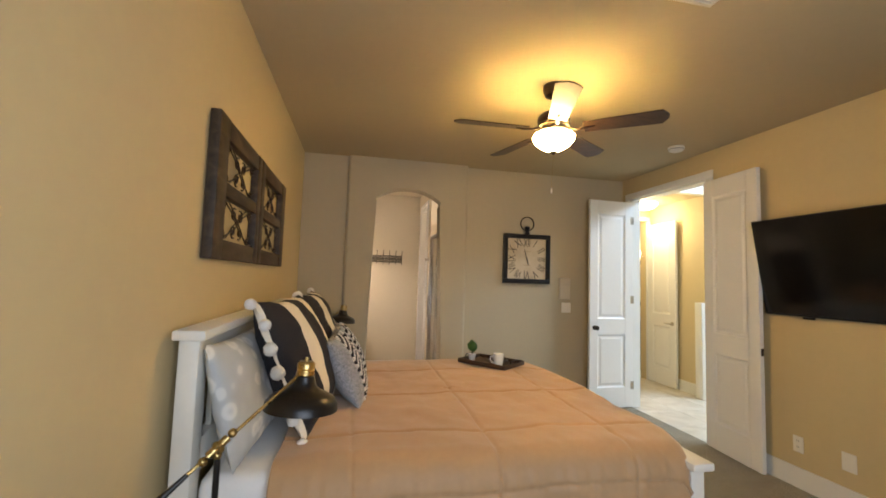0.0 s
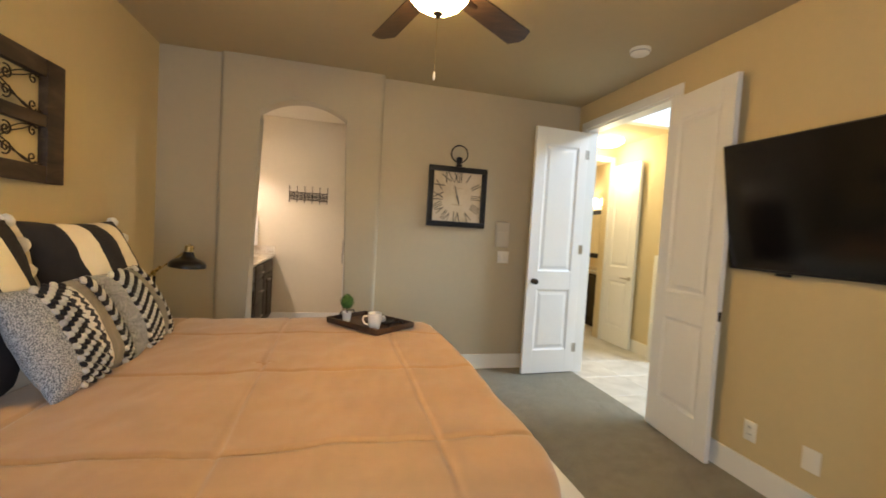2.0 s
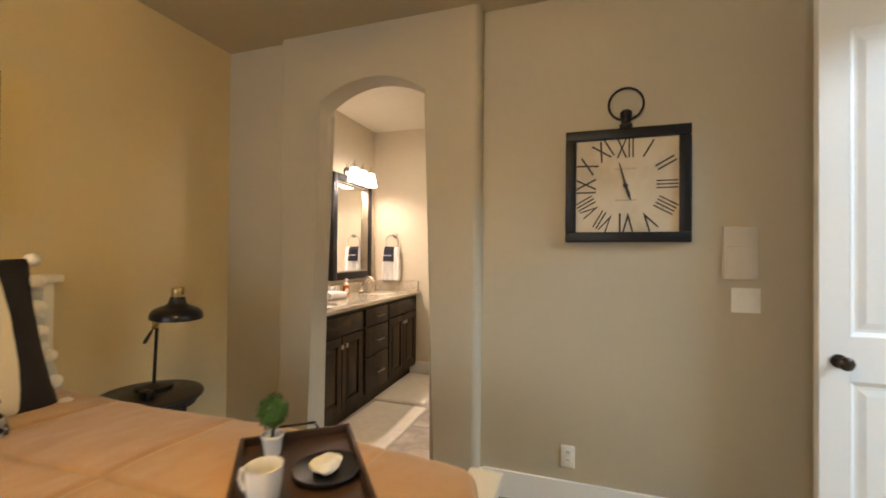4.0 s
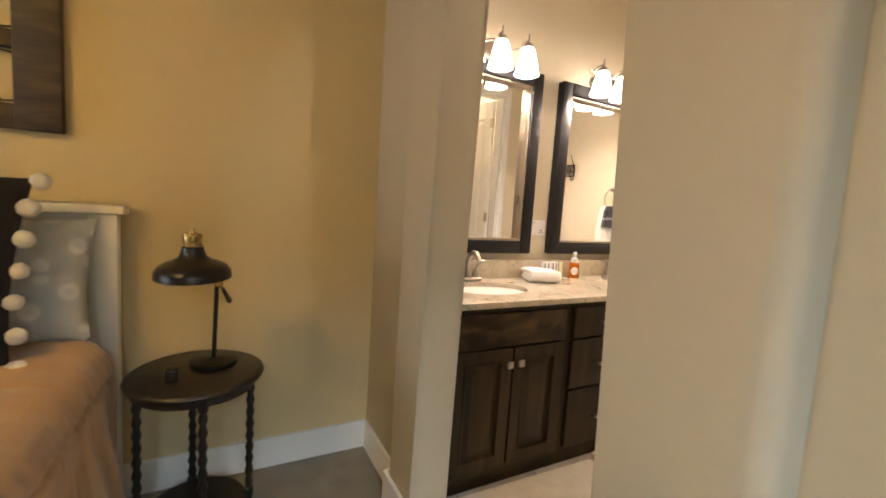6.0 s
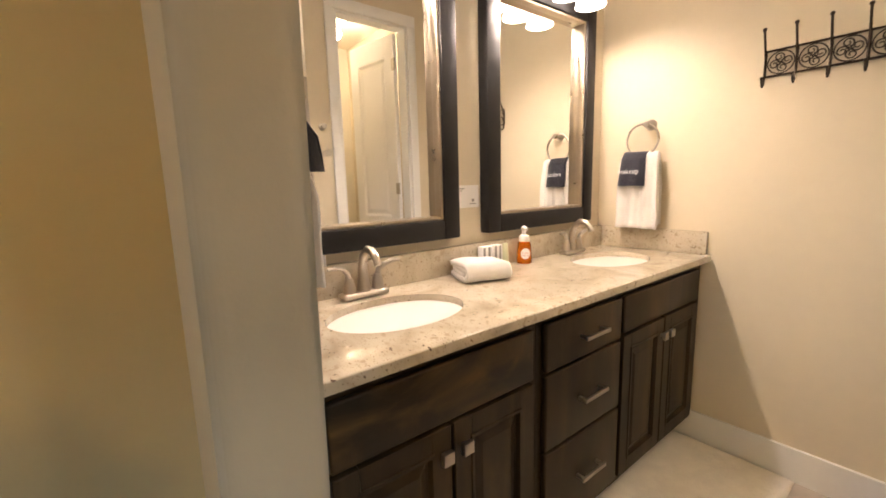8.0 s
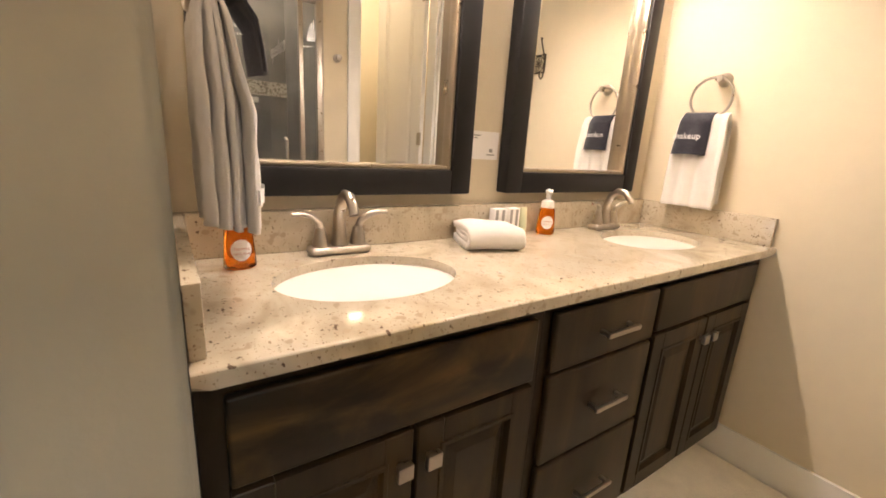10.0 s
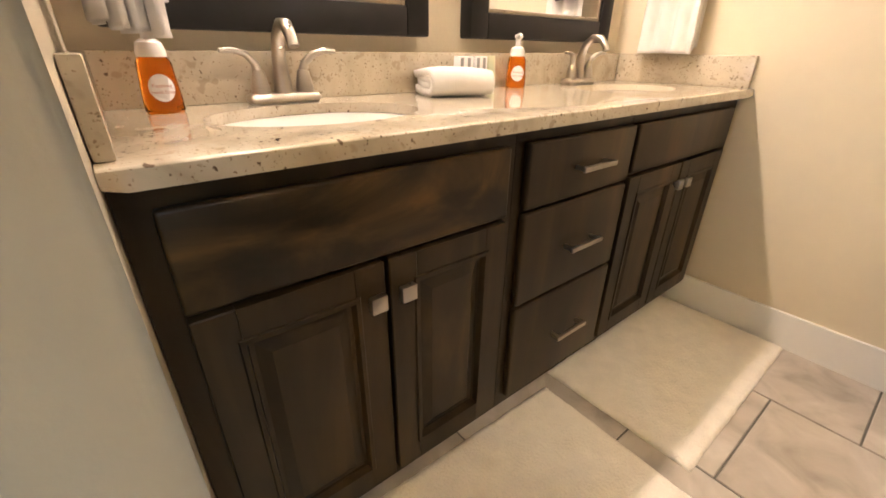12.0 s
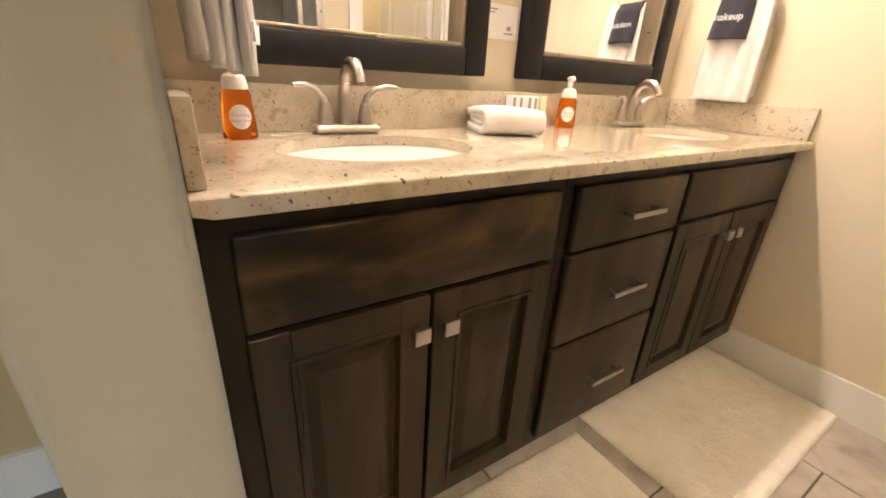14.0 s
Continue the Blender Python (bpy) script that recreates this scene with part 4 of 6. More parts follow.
def task_lamp(base, joint, tip, tail):
    """Pivot-arm lamp: base centre, joint, shade top and handle end, in world places."""
    b, j, p, t = (Vector(v) for v in (base, joint, tip, tail))
    o = thing("table_lamp", "black metal task lamp with pivoting brass arm, switched off", "table lamp", Matrix.Translation(b), "bedside lamps")
    j, p, t = j - b, p - b, t - b
    part("base", lathe(bmesh.new(), [(0, 0), (0.082, 0), (0.085, 0.006), (0.083, 0.018), (0.05, 0.024), (0.012, 0.028), (0.0, 0.03)], 40), BLACKM, o)
    part("pole", rod((0, 0, 0.02), (j.x, j.y, j.z - 0.012), 0.008), BLACKM, o)
    d = (p - t).normalized()
    kn = ball(bmesh.new(), tuple(j), 0.015)
    tube(kn, [j - d * 0.03, j + d * 0.03], 0.011, 14)
    side = d.cross(Vector((0, 0, 1))).normalized()
    tube(kn, [j - side * 0.02, j + side * 0.02], 0.009, 14)
    ball(kn, tuple(j - d * 0.045), 0.012)
    ball(kn, tuple(j + d * 0.045), 0.012)
    ball(kn, tuple(j - Vector((0, 0, 0.022))), 0.011)
    part("joint", kn, BRASS, o, "aged brass joint")
    e1 = t + (j - t) * 0.62
    part("grip", tube(bmesh.new(), [t, t + d * 0.01, e1], [0.008, 0.011, 0.006], 14), BLACKM, o, "black tapered grip")
    neck = p + Vector((0, 0, -0.035))
    part("arm", rod(e1, neck, 0.0048), BRASS, o, "slender brass arm")
    rot = (Vector((0, 0, 1)) + Vector((d.x, d.y, 0)) * 0.1).normalized().to_track_quat("Z", "Y").to_matrix()
    part("socket", lathe(bmesh.new(), [(0, 0.0), (0.006, 0.0), (0.006, -0.012), (0.024, -0.013), (0.0275, -0.018), (0.0275, -0.034), (0.0255, -0.036), (0.0275, -0.038), (0.0275, -0.054), (0.024, -0.058), (0.0, -0.058)], 24, tuple(p), rot=rot), BRASS, o, "aged brass socket cap")
    pr = [(0.025, -0.054), (0.031, -0.058), (0.034, -0.074), (0.041, -0.090), (0.056, -0.101), (0.078, -0.109), (0.098, -0.120), (0.110, -0.137), (0.112, -0.158), (0.109, -0.158), (0.106, -0.138), (0.095, -0.124), (0.076, -0.113), (0.053, -0.105), (0.038, -0.094), (0.012, -0.09)]
    part("shade", lathe(bmesh.new(), pr, 44, tuple(p), rot=rot), BLACKM, o)
    part("bulb", ball(bmesh.new(), tuple(p + Vector((0, 0, -0.125))), 0.027), CERAMIC, o)
    return o


task_lamp((0.278, 4.466, 0.647), (0.284, 4.474, 0.985), (0.510, 4.406, 1.188), (0.132, 4.52, 0.858))
task_lamp((0.27, 1.90, 0.647), (0.268, 1.905, 0.972), (0.466, 2.07, 1.175), (0.12, 1.80, 0.84))
bc = thing("trinket", "small dark trinket on the bedside table", "ornament", pose(0.40, 4.34, 0.647))
part("body", box(-0.03, 0.03, -0.02, 0.02, 0, 0.045, 0.008), BLACKM, bc)

# ---- wall things in the bedroom ----
pic = thing("wall_panel", "weathered brown wooden window panel with iron scrollwork", "wall decor", pose(0.0, 0, 0))
PY0, PY1, PZ0, PZ1 = 2.44, 3.97, 1.49, 2.095
PM = 3.19
for a in ((PY0, PY0 + 0.13), (PY1 - 0.13, PY1), (PM - 0.085, PM - 0.006), (PM + 0.006, PM + 0.085)):
    part("stile", box(0.003, 0.045, *a, PZ0, PZ1, 0.004), OLDWOOD, pic)
for y0, y1 in ((PY0 + 0.13, PM - 0.085), (PM + 0.085, PY1 - 0.13)):
    for z0, z1 in ((PZ0, PZ0 + 0.085), (PZ1 - 0.085, PZ1), (1.765, 1.825)):
        part("rail", box(0.003, 0.042, y0, y1, z0, z1, 0.004), OLDWOOD, pic)


def scroll(cy, cz, r, turns, sgn, start=0.0):
    n = 34
    return [(0.02, cy + sgn * r * (1 - 0.82 * i / n) * math.cos(start + turns * 2 * math.pi * i / n), cz + r * (1 - 0.82 * i / n) * math.sin(start + turns * 2 * math.pi * i / n)) for i in range(n + 1)]


for y0, y1 in ((PY0 + 0.13, PM - 0.085), (PM + 0.085, PY1 - 0.13)):
    for z0, z1 in ((PZ0 + 0.085, 1.765), (1.825, PZ1 - 0.085)):
        cy, cz, hw, hh = (y0 + y1) / 2, (z0 + z1) / 2, (y1 - y0) / 2, (z1 - z0) / 2
        ir = bmesh.new()
        for sy in (-1, 1):
            for sz in (-1, 1):
                tube(ir, scroll(cy + sy * hw * 0.78, cz + sz * hh * 0.66, hh * 0.30, 1.3 * sz, sy, 0.6 * sz), 0.0034, 6)
                tube(ir, scroll(cy + sy * hw * 0.2, cz + sz * hh * 0.42, hh * 0.36, 1.5 * sz, -sy, 1.1 * sz), 0.004, 6)
        for k, d in ((1, 0.018), (-1, 0.023)):
            for sh in (-0.16, 0.16):
                tube(ir, [(d, cy + hw * (0.98 * q - sh * k * 0.5 * (1 - abs(q))), cz + k * hh * 0.98 * math.sin(q * math.pi / 2) * (1 - 0.12 * math.sin(q * 6 + sh * 9))) for q in (-1 + i / 10 for i in range(21))], 0.0034, 6)
        part("scrollwork", ir, BRONZE, pic, "dark wrought iron scrolls")

ck = thing("wall_clock", "square black framed wall clock with roman numerals and ring top", "clock", pose(2.56, CLOCKY, 1.705))
hw, hz = 0.293, 0.29
for a in ((-hw, hw, hz - 0.052, hz), (-hw, hw, -hz, -hz + 0.052)):
    part("frame", box(a[0], a[1], -0.045, -0.002, a[2], a[3], 0.006), DARKFRAME, ck)
for a in ((-hw, -hw + 0.052), (hw - 0.052, hw)):
    part("frame", box(a[0], a[1], -0.044, -0.002, -hz + 0.052, hz - 0.052, 0.005), DARKFRAME, ck)
part("dial", box(-hw + 0.05, hw - 0.05, -0.022, -0.002, -hz + 0.05, hz - 0.05), CLOCKFACE, ck, "aged cream paper dial")
part("stem", lathe(bmesh.new(), [(0, 0), (0.03, 0), (0.03, 0.02), (0.022, 0.028), (0.022, 0.055), (0.028, 0.06), (0.028, 0.085), (0.015, 0.095), (0, 0.097)], 20, (0, -0.025, hz)), DARKFRAME, ck)
part("ring", tube(bmesh.new(), [(0.082 * math.cos(a), -0.025, hz + 0.125 + 0.082 * math.sin(a)) for a in (2 * math.pi * i / 36 for i in range(36))], 0.006, 8, closed=True), DARKFRAME, ck)
for hgt in range(12):
    num = ("XII", "I", "II", "III", "IIII", "V", "VI", "VII", "VIII", "IX", "X", "XI")[hgt]
    a = math.pi / 2 - hgt * math.pi / 6
    ca, sa = math.cos(a), math.sin(a)
    k = 0.184 / max(abs(ca), abs(sa)) * (0.97 if hgt % 3 else 1.0)
    narrow = Matrix.Diagonal((0.62 if len(num) < 3 else 0.5, 1, 1, 1))
    writing(num, 0.142, INK, ck, Matrix.Translation((ca * k, -0.0235, sa * k)) @ Matrix.Rotation(radians(90), 4, "X") @ Matrix.Rotation(a - math.pi / 2, 4, "Z") @ narrow)
for z in (0.085, -0.075):
    part("dial_print", box(-0.05, 0.05, -0.0226, -0.0222, z - 0.004, z + 0.004), mat("faded_print", (0.42, 0.33, 0.22), 0.7, var=0.1), ck)
part("minute_hand", rod((0, -0.027, 0), (-0.03, -0.027, 0.115), 0.006, 0.002, 6), INK, ck)
part("hour_hand", tube(bmesh.new(), [(0, -0.028, 0), (0.012, -0.028, -0.04), (0.024, -0.028, -0.078)], [0.005, 0.008, 0.002], 6), INK, ck)
part("hub", ball(bmesh.new(), (0, -0.026, 0), 0.012), INK, ck)


def wall_plate(name, label, category, m, w, h, kind):
    """Cover plate facing local -y."""
    p = thing(name, label, category, m)
    part("plate", box(-w / 2, w / 2, -0.007, 0, -h / 2, h / 2, 0.003), PLATE, p)
    if kind == "outlet":
        for z in (-0.021, 0.021):
            part("socket", lathe(bmesh.new(), [(0, 0), (0.0165, 0), (0.016, 0.002), (0, 0.002)], 20, (0, -0.007, z), rot=Matrix.Rotation(radians(90), 3, "X")), PLATE, p)
            sl = box(-0.008, -0.005, -0.0096, -0.0088, z - 0.002, z + 0.009)
            bx(sl, 0.005, 0.008, -0.0096, -0.0088, z - 0.002, z + 0.009)
            part("slots", sl, PLASTIC, p)
    if kind == "rocker":
        n = 2
        for i in range(n):
            x = (i - (n - 1) / 2) * 0.046
            part("rocker", box(x - 0.016, x + 0.016, -0.012, -0.006, -0.033, 0.033, 0.003), PLATE, p)
    return p


wall_plate("wall_outlet", "ivory wall outlet above the skirting", "outlet", pose(2.285, CLOCKY, 0.275), 0.072, 0.116, "outlet")
wall_plate("wall_outlet", "ivory wall outlet under the television", "outlet", pose(EAST, 3.18, 0.31, 0, 0, -90), 0.072, 0.116, "outlet")
wall_plate("wall_outlet", "ivory cable plate under the television", "outlet", pose(EAST, 2.86, 0.315, 0, 0, -90), 0.085, 0.12, "plain")
wall_plate("light_switch", "ivory double rocker light switch", "switch", pose(3.085, CLOCKY, 1.14), 0.118, 0.118, "rocker")
th = thing("control_panel", "beige control panel on the bedroom wall", "control panel", pose(3.06, CLOCKY, 1.365))
part("case", box(-0.07, 0.07, -0.022, 0, -0.125, 0.125, 0.006), mat("beige_plastic", (0.56, 0.50, 0.40), 0.45, var=0.03), th)
part("cover", box(-0.058, 0.058, -0.026, -0.02, -0.113, 0.03, 0.003), mat("beige_plastic_lid", (0.58, 0.52, 0.42), 0.4, var=0.03), th)

# television, tipped forward on its bracket
tv = thing("television", "large black flat television on a wall bracket, off", "television", pose(3.755, 2.715, 1.612, 0, -10.2, 0))
part("body", box(-0.012, 0.028, -0.655, 0.655, -0.37, 0.37, 0.006), PLASTIC, tv)
part("screen", box(-0.0145, -0.012, -0.645, 0.645, -0.355, 0.362), TVGLASS, tv, "dark glossy screen")
part("logo_bar", box(-0.016, -0.0, 0.3, 0.38, -0.385, -0.37, 0.003), PLASTIC, tv)
part("bracket", box(0.028, 0.085, -0.25, 0.25, -0.12, 0.1, 0.004), BLACKM, tv)

# ---- ceiling things ----
fan = thing("ceiling_fan", "five-blade dark walnut ceiling fan with lit glass bowl", "ceiling fan", pose(1.833, 3.119, 0))
part("canopy", lathe(bmesh.new(), [(0, H), (0.072, H), (0.074, H - 0.03), (0.06, H - 0.07), (0.03, H - 0.085), (0.016, H - 0.09), (0, H - 0.09)], 32), BRONZE, fan)
part("downrod", rod((0, 0, 2.53), (0, 0, H - 0.08), 0.013), BRONZE, fan)
part("motor", lathe(bmesh.new(), [(0, 2.565), (0.035, 2.565), (0.05, 2.555), (0.085, 2.545), (0.104, 2.525), (0.107, 2.5), (0.1, 2.48), (0.106, 2.472), (0.1, 2.46), (0.07, 2.45), (0.055, 2.44), (0.0, 2.44)], 40), BRONZE, fan)
for i in range(5):
    a = radians(34 + 72 * i)
    R = Matrix.Rotation(a, 4, "Z")
    bl = bmesh.new()
    n = 14
    sec = []
    for k in range(n + 1):
        x = 0.19 + 0.48 * k / n
        w = 0.056 + 0.014 * k / n
        e = max(0.0, (x - 0.63) / 0.04)
        w *= math.sqrt(max(0.06, 1 - e * e)) if e > 0 else 1
        sec.append([bl.verts.new(R @ Vector((x, y, 2.438 - y * 0.21 + dz))) for y, dz in ((-w, 0.003), (w, 0.003), (w, -0.003), (-w, -0.003))])
    for p, q in zip(sec, sec[1:]):
        for j in range(4):
            bl.faces.new((p[j], p[(j + 1) % 4], q[(j + 1) % 4], q[j]))
    bl.faces.new(sec[0])
    bl.faces.new(sec[-1])
    b = part("blade", bl, WALNUT, fan)
    ir = tube(bmesh.new(), [R @ Vector(p) for p in ((0.10, 0, 2.45), (0.15, 0.012, 2.43), (0.2, 0.0, 2.432), (0.26, 0.0, 2.433))], [0.014, 0.012, 0.018, 0.01], 8, 0.45)
    part("blade_iron", ir, BRONZE, b)
part("light_collar", lathe(bmesh.new(), [(0, 2.44), (0.05, 2.44), (0.055, 2.433), (0.03, 2.432), (0.0, 2.432)], 28), BRONZE, fan)
# Added disc, hidden over the bowl, that cuts the bulbs' glow on the ceiling.
part("uplight_blocker", lathe(bmesh.new(), [(0, 2.430), (0.094, 2.430), (0.098, 2.426), (0.094, 2.423), (0, 2.423)], 40), BRONZE, fan)
bowl = [(0.126, 2.405), (0.131, 2.39), (0.126, 2.365), (0.110, 2.343), (0.080, 2.322), (0.048, 2.304), (0.02, 2.295), (0.0, 2.294)]
gb = lathe(bmesh.new(), bowl + [(0.0, 2.298), (0.02, 2.299), (0.048, 2.308), (0.077, 2.326), (0.107, 2.347), (0.122, 2.368), (0.127, 2.39), (0.122, 2.405)], 72)
for v in gb.verts:
    k = 1 + 0.035 * math.cos(12 * math.atan2(v.co.y, v.co.x)) * max(0.0, (v.co.z - 2.30) / 0.1)
    v.co.x *= k
    v.co.y *= k
part("glass_bowl", gb, FANGLASS, fan, "lit scalloped amber glass bowl")
part("finial", lathe(bmesh.new(), [(0, 2.302), (0.022, 2.300), (0.024, 2.292), (0.012, 2.284), (0.008, 2.276), (0.0, 2.272)], 20), BRONZE, fan)
part("rod_post", rod((0, 0, 2.30), (0, 0, 2.42), 0.005), BRONZE, fan)
chain = part("pull_chain", rod((0.005, 0.03, 2.062), (0.0, 0.0, 2.28), 0.0007, seg=6), BRASS, fan)
part("pull_knob", lathe(bmesh.new(), [(0, 2.022), (0.004, 2.027), (0.006, 2.042), (0.003, 2.06), (0, 2.064)], 10, (0.005, 0.03, 0)), CLEARP, chain, "small milky pull knob")

sd = thing("smoke_detector", "round ivory smoke detector on the ceiling", "smoke detector", pose(3.48, 3.92, H))
part("body", lathe(bmesh.new(), [(0, 0), (0.068, 0), (0.07, -0.012), (0.062, -0.032), (0.05, -0.04), (0, -0.042)], 36), PLATE, sd)
part("grille", lathe(bmesh.new(), [(0.054, -0.03), (0.066, -0.022), (0.0665, -0.026), (0.0545, -0.034)], 36), GREYPRINT, sd)
vt = thing("ceiling_vent", "beige metal ceiling register", "vent", pose(1.98, 2.12, H))
part("frame", box(-0.17, 0.17, -0.09, 0.09, -0.008, 0, 0.003), PLATE, vt)
for i in range(7):
    part("slat", box(-0.145, 0.145, -0.066 + 0.022 * i - 0.008, -0.066 + 0.022 * i + 0.002, -0.016, -0.008), PLATE, vt)

# ---- bathroom vanity ----
VX, VTOP = 0.636, 0.906
SINKS = ((0.375, 5.672), (0.375, 6.81))


def framed_door(y0, y1, z0, z1, parent, knob_y):
    """Door of stiles, rails and a raised panel."""
    fr = 0.06
    f = box(VX - 0.02, VX, y0, y0 + fr, z0, z1, 0.002, 1)
    bx(f, VX - 0.02, VX, y1 - fr, y1, z0, z1, 0.002, 1)
    bx(f, VX - 0.02, VX, y0 + fr, y1 - fr, z0, z0 + fr)
    bx(f, VX - 0.02, VX, y0 + fr, y1 - fr, z1 - fr, z1)
    d = part("cabinet_door", f, ESPRESSO, parent, smooth=False)
    p = bmesh.new()
    rings = []
    for ins, dep in ((fr - 0.008, 0.0006), (fr - 0.006, 0.004), (fr + 0.002, 0.004), (fr + 0.006, -0.011), (fr + 0.014, -0.011), (fr + 0.036, -0.002)):
        rings.append([p.verts.new((VX + dep, y, z)) for y, z in ((y0 + ins, z0 + ins), (y1 - ins, z0 + ins), (y1 - ins, z1 - ins), (y0 + ins, z1 - ins))])
    for a, b in zip(rings, rings[1:]):
        for i in range(4):
            p.faces.new((a[i], a[(i + 1) % 4], b[(i + 1) % 4], b[i]))
    p.faces.new(rings[-1])
    part("panel", p, ESPRESSO, d, smooth=False)
    kz = z1 - 0.068
    k = box(VX, VX + 0.012, knob_y - 0.006, knob_y + 0.006, kz - 0.006, kz + 0.006)
    bx(k, VX + 0.012, VX + 0.026, knob_y - 0.016, knob_y + 0.016, kz - 0.016, kz + 0.016, 0.002)
    part("knob", k, NICKEL, d, "square brushed nickel knob")
    return d


def drawer_front(name, y0, y1, z0, z1, parent, material, pull=True):
    f = part(name, box(VX - 0.02, VX, y0, y1, z0, z1, 0.006, 3), material, parent)
    if pull:
        yc, zc = (y0 + y1) / 2 + 0.015, (z0 + z1) / 2
        k = box(VX, VX + 0.028, yc - 0.062, yc - 0.052, zc - 0.005, zc + 0.005)
        bx(k, VX, VX + 0.028, yc + 0.052, yc + 0.062, zc - 0.005, zc + 0.005)
        bx(k, VX + 0.024, VX + 0.034, yc - 0.068, yc + 0.068, zc - 0.0065, zc + 0.0065, 0.002)
        part("pull", k, NICKEL, f, "brushed nickel bar pull")
    return f


def carcass(unit, y0, y1):
    part("face_frame", box(VX - 0.042, VX - 0.021, y0, y1, 0.115, VTOP - 0.001), ESPRESSO, unit, smooth=False)
    for ya, yb in ((y0, y0 + 0.018), (y1 - 0.018, y1)):
        part("side_panel", box(BX0 + 0.002, VX - 0.042, ya, yb, 0.115, VTOP - 0.001), ESPRESSO, unit, smooth=False)
    part("bottom_panel", box(BX0 + 0.002, VX - 0.042, y0 + 0.018, y1 - 0.018, 0.115, 0.133), ESPRESSO, unit, smooth=False)
    part("toe_kick", box(BX0 + 0.002, 0.545, y0, y1, 0.0, 0.113), ESPRESSO, unit, smooth=False)


u = thing("vanity_cabinet", "dark espresso wood sink cabinet with two raised-panel doors", "bathroom cabinet", group="vanity cabinets")
carcass(u, BACKY + 0.002, 5.988)
drawer_front("false_front", 5.343, 5.957, 0.716, 0.868, u, KNOTTY, False)
framed_door(5.343, 5.648, 0.15, 0.706, u, 5.621)
framed_door(5.658, 5.957, 0.15, 0.706, u, 5.684)
u = thing("vanity_cabinet", "dark espresso wood cabinet with three drawers", "bathroom cabinet", group="vanity cabinets")
carcass(u, 5.99, 6.451)
for z0, z1 in ((0.716, 0.868), (0.456, 0.706), (0.15, 0.446)):
    drawer_front("drawer", 6.016, 6.445, z0, z1, u, ESPRESSO)
u = thing("vanity_cabinet", "dark espresso wood sink cabinet with two raised-panel doors", "bathroom cabinet", group="vanity cabinets")
carcass(u, 6.453, HOOKY - 0.002)
drawer_front("false_front", 6.464, 7.125, 0.728, 0.868, u, ESPRESSO, False)
framed_door(6.464, 6.79, 0.15, 0.716, u, 6.765)
framed_door(6.798, 7.125, 0.15, 0.716, u, 6.823)


def counter_slab():
    """Granite top with two oval sink cut-outs."""
    x0, x1, y0, y1, z0, z1 = BX0 + 0.001, 0.657, BACKY + 0.001, HOOKY - 0.001, VTOP, 0.928
    ax, ay = 0.152, 0.212
    ymid = (SINKS[0][1] + SINKS[1][1]) / 2
    bm = bmesh.new()

    def ring(cx, cy, ya, yb):
        corners = [math.atan2(y - cy, x - cx) for x in (x0, x1) for y in (ya, yb)]
        angs = sorted([2 * math.pi * i / 64 - math.pi for i in range(64)] + corners)
        inner, outer = [], []
        for a in angs:
            c, s = math.cos(a), math.sin(a)
            k = 1 / math.sqrt((c / ax) ** 2 + (s / ay) ** 2)
            inner.append((cx + k * c, cy + k * s))
            kx = ((x1 if c > 0 else x0) - cx) / c if abs(c) > 1e-9 else 1e9
            ky = ((yb if s > 0 else ya) - cy) / s if abs(s) > 1e-9 else 1e9
            k2 = min(kx, ky)
            outer.append((cx + k2 * c, cy + k2 * s))
        n = len(angs)
        it, ib = [bm.verts.new((*p, z1)) for p in inner], [bm.verts.new((*p, z0)) for p in inner]
        ot, ob = [bm.verts.new((*p, z1)) for p in outer], [bm.verts.new((*p, z0)) for p in outer]
        for i in range(n):
            j = (i + 1) % n
            bm.faces.new((it[i], it[j], ot[j], ot[i]))
            bm.faces.new((ib[i], ib[j], ob[j], ob[i]))
            bm.faces.new((it[i], it[j], ib[j], ib[i]))
            mid = ((outer[i][1] + outer[j][1]) / 2)
            if abs(mid - ymid) > 1e-6:
                bm.faces.new((ot[i], ot[j], ob[j], ob[i]))

    ring(*SINKS[0], y0, ymid)
    ring(*SINKS[1], ymid, y1)
    bmesh.ops.remove_doubles(bm, verts=bm.verts, dist=1e-5)
    front = [e for e in bm.edges if all(abs(v.co.x - x1) < 1e-5 for v in e.verts) and abs(e.verts[0].co.z - e.verts[1].co.z) < 1e-5 and len(e.link_faces) == 2]
    bmesh.ops.bevel(bm, geom=front, offset=0.006, segments=3, affect="EDGES", profile=0.5)
    return bm


top = thing("countertop", "polished pale gold speckled granite countertop with splashbacks", "countertop")
part("slab", counter_slab(), GRANITE, top, angle=30)
part("back_splash", box(BX0 + 0.001, BX0 + 0.04, BACKY + 0.024, HOOKY - 0.024, 0.928, 1.036, 0.002), GRANITE, top)
part("side_splash", box(BX0 + 0.001, 0.625, BACKY + 0.001, BACKY + 0.023, 0.928, 1.036, 0.003), GRANITE, top)
part("side_splash", box(BX0 + 0.001, 0.64, HOOKY - 0.023, HOOKY - 0.001, 0.928, 1.036, 0.003), GRANITE, top)

for cx, cy in SINKS:
    s = thing("sink", "white oval undermount ceramic sink in the granite", "sink", pose(cx, cy, 0), "bathroom sinks")
    pr = [(1.06, 0.905), (1.0, 0.904), (0.97, 0.878), (0.9, 0.83), (0.75, 0.785), (0.5, 0.757), (0.2, 0.748), (0.0, 0.747)]
    part("bowl", lathe(bmesh.new(), [(r * 0.152, z) for r, z in pr], 48, sy=0.212 / 0.152), CERAMIC, s)
    part("drain", lathe(bmesh.new(), [(0, 0.752), (0.022, 0.752), (0.024, 0.749), (0.0, 0.748)], 20), NICKEL, s)


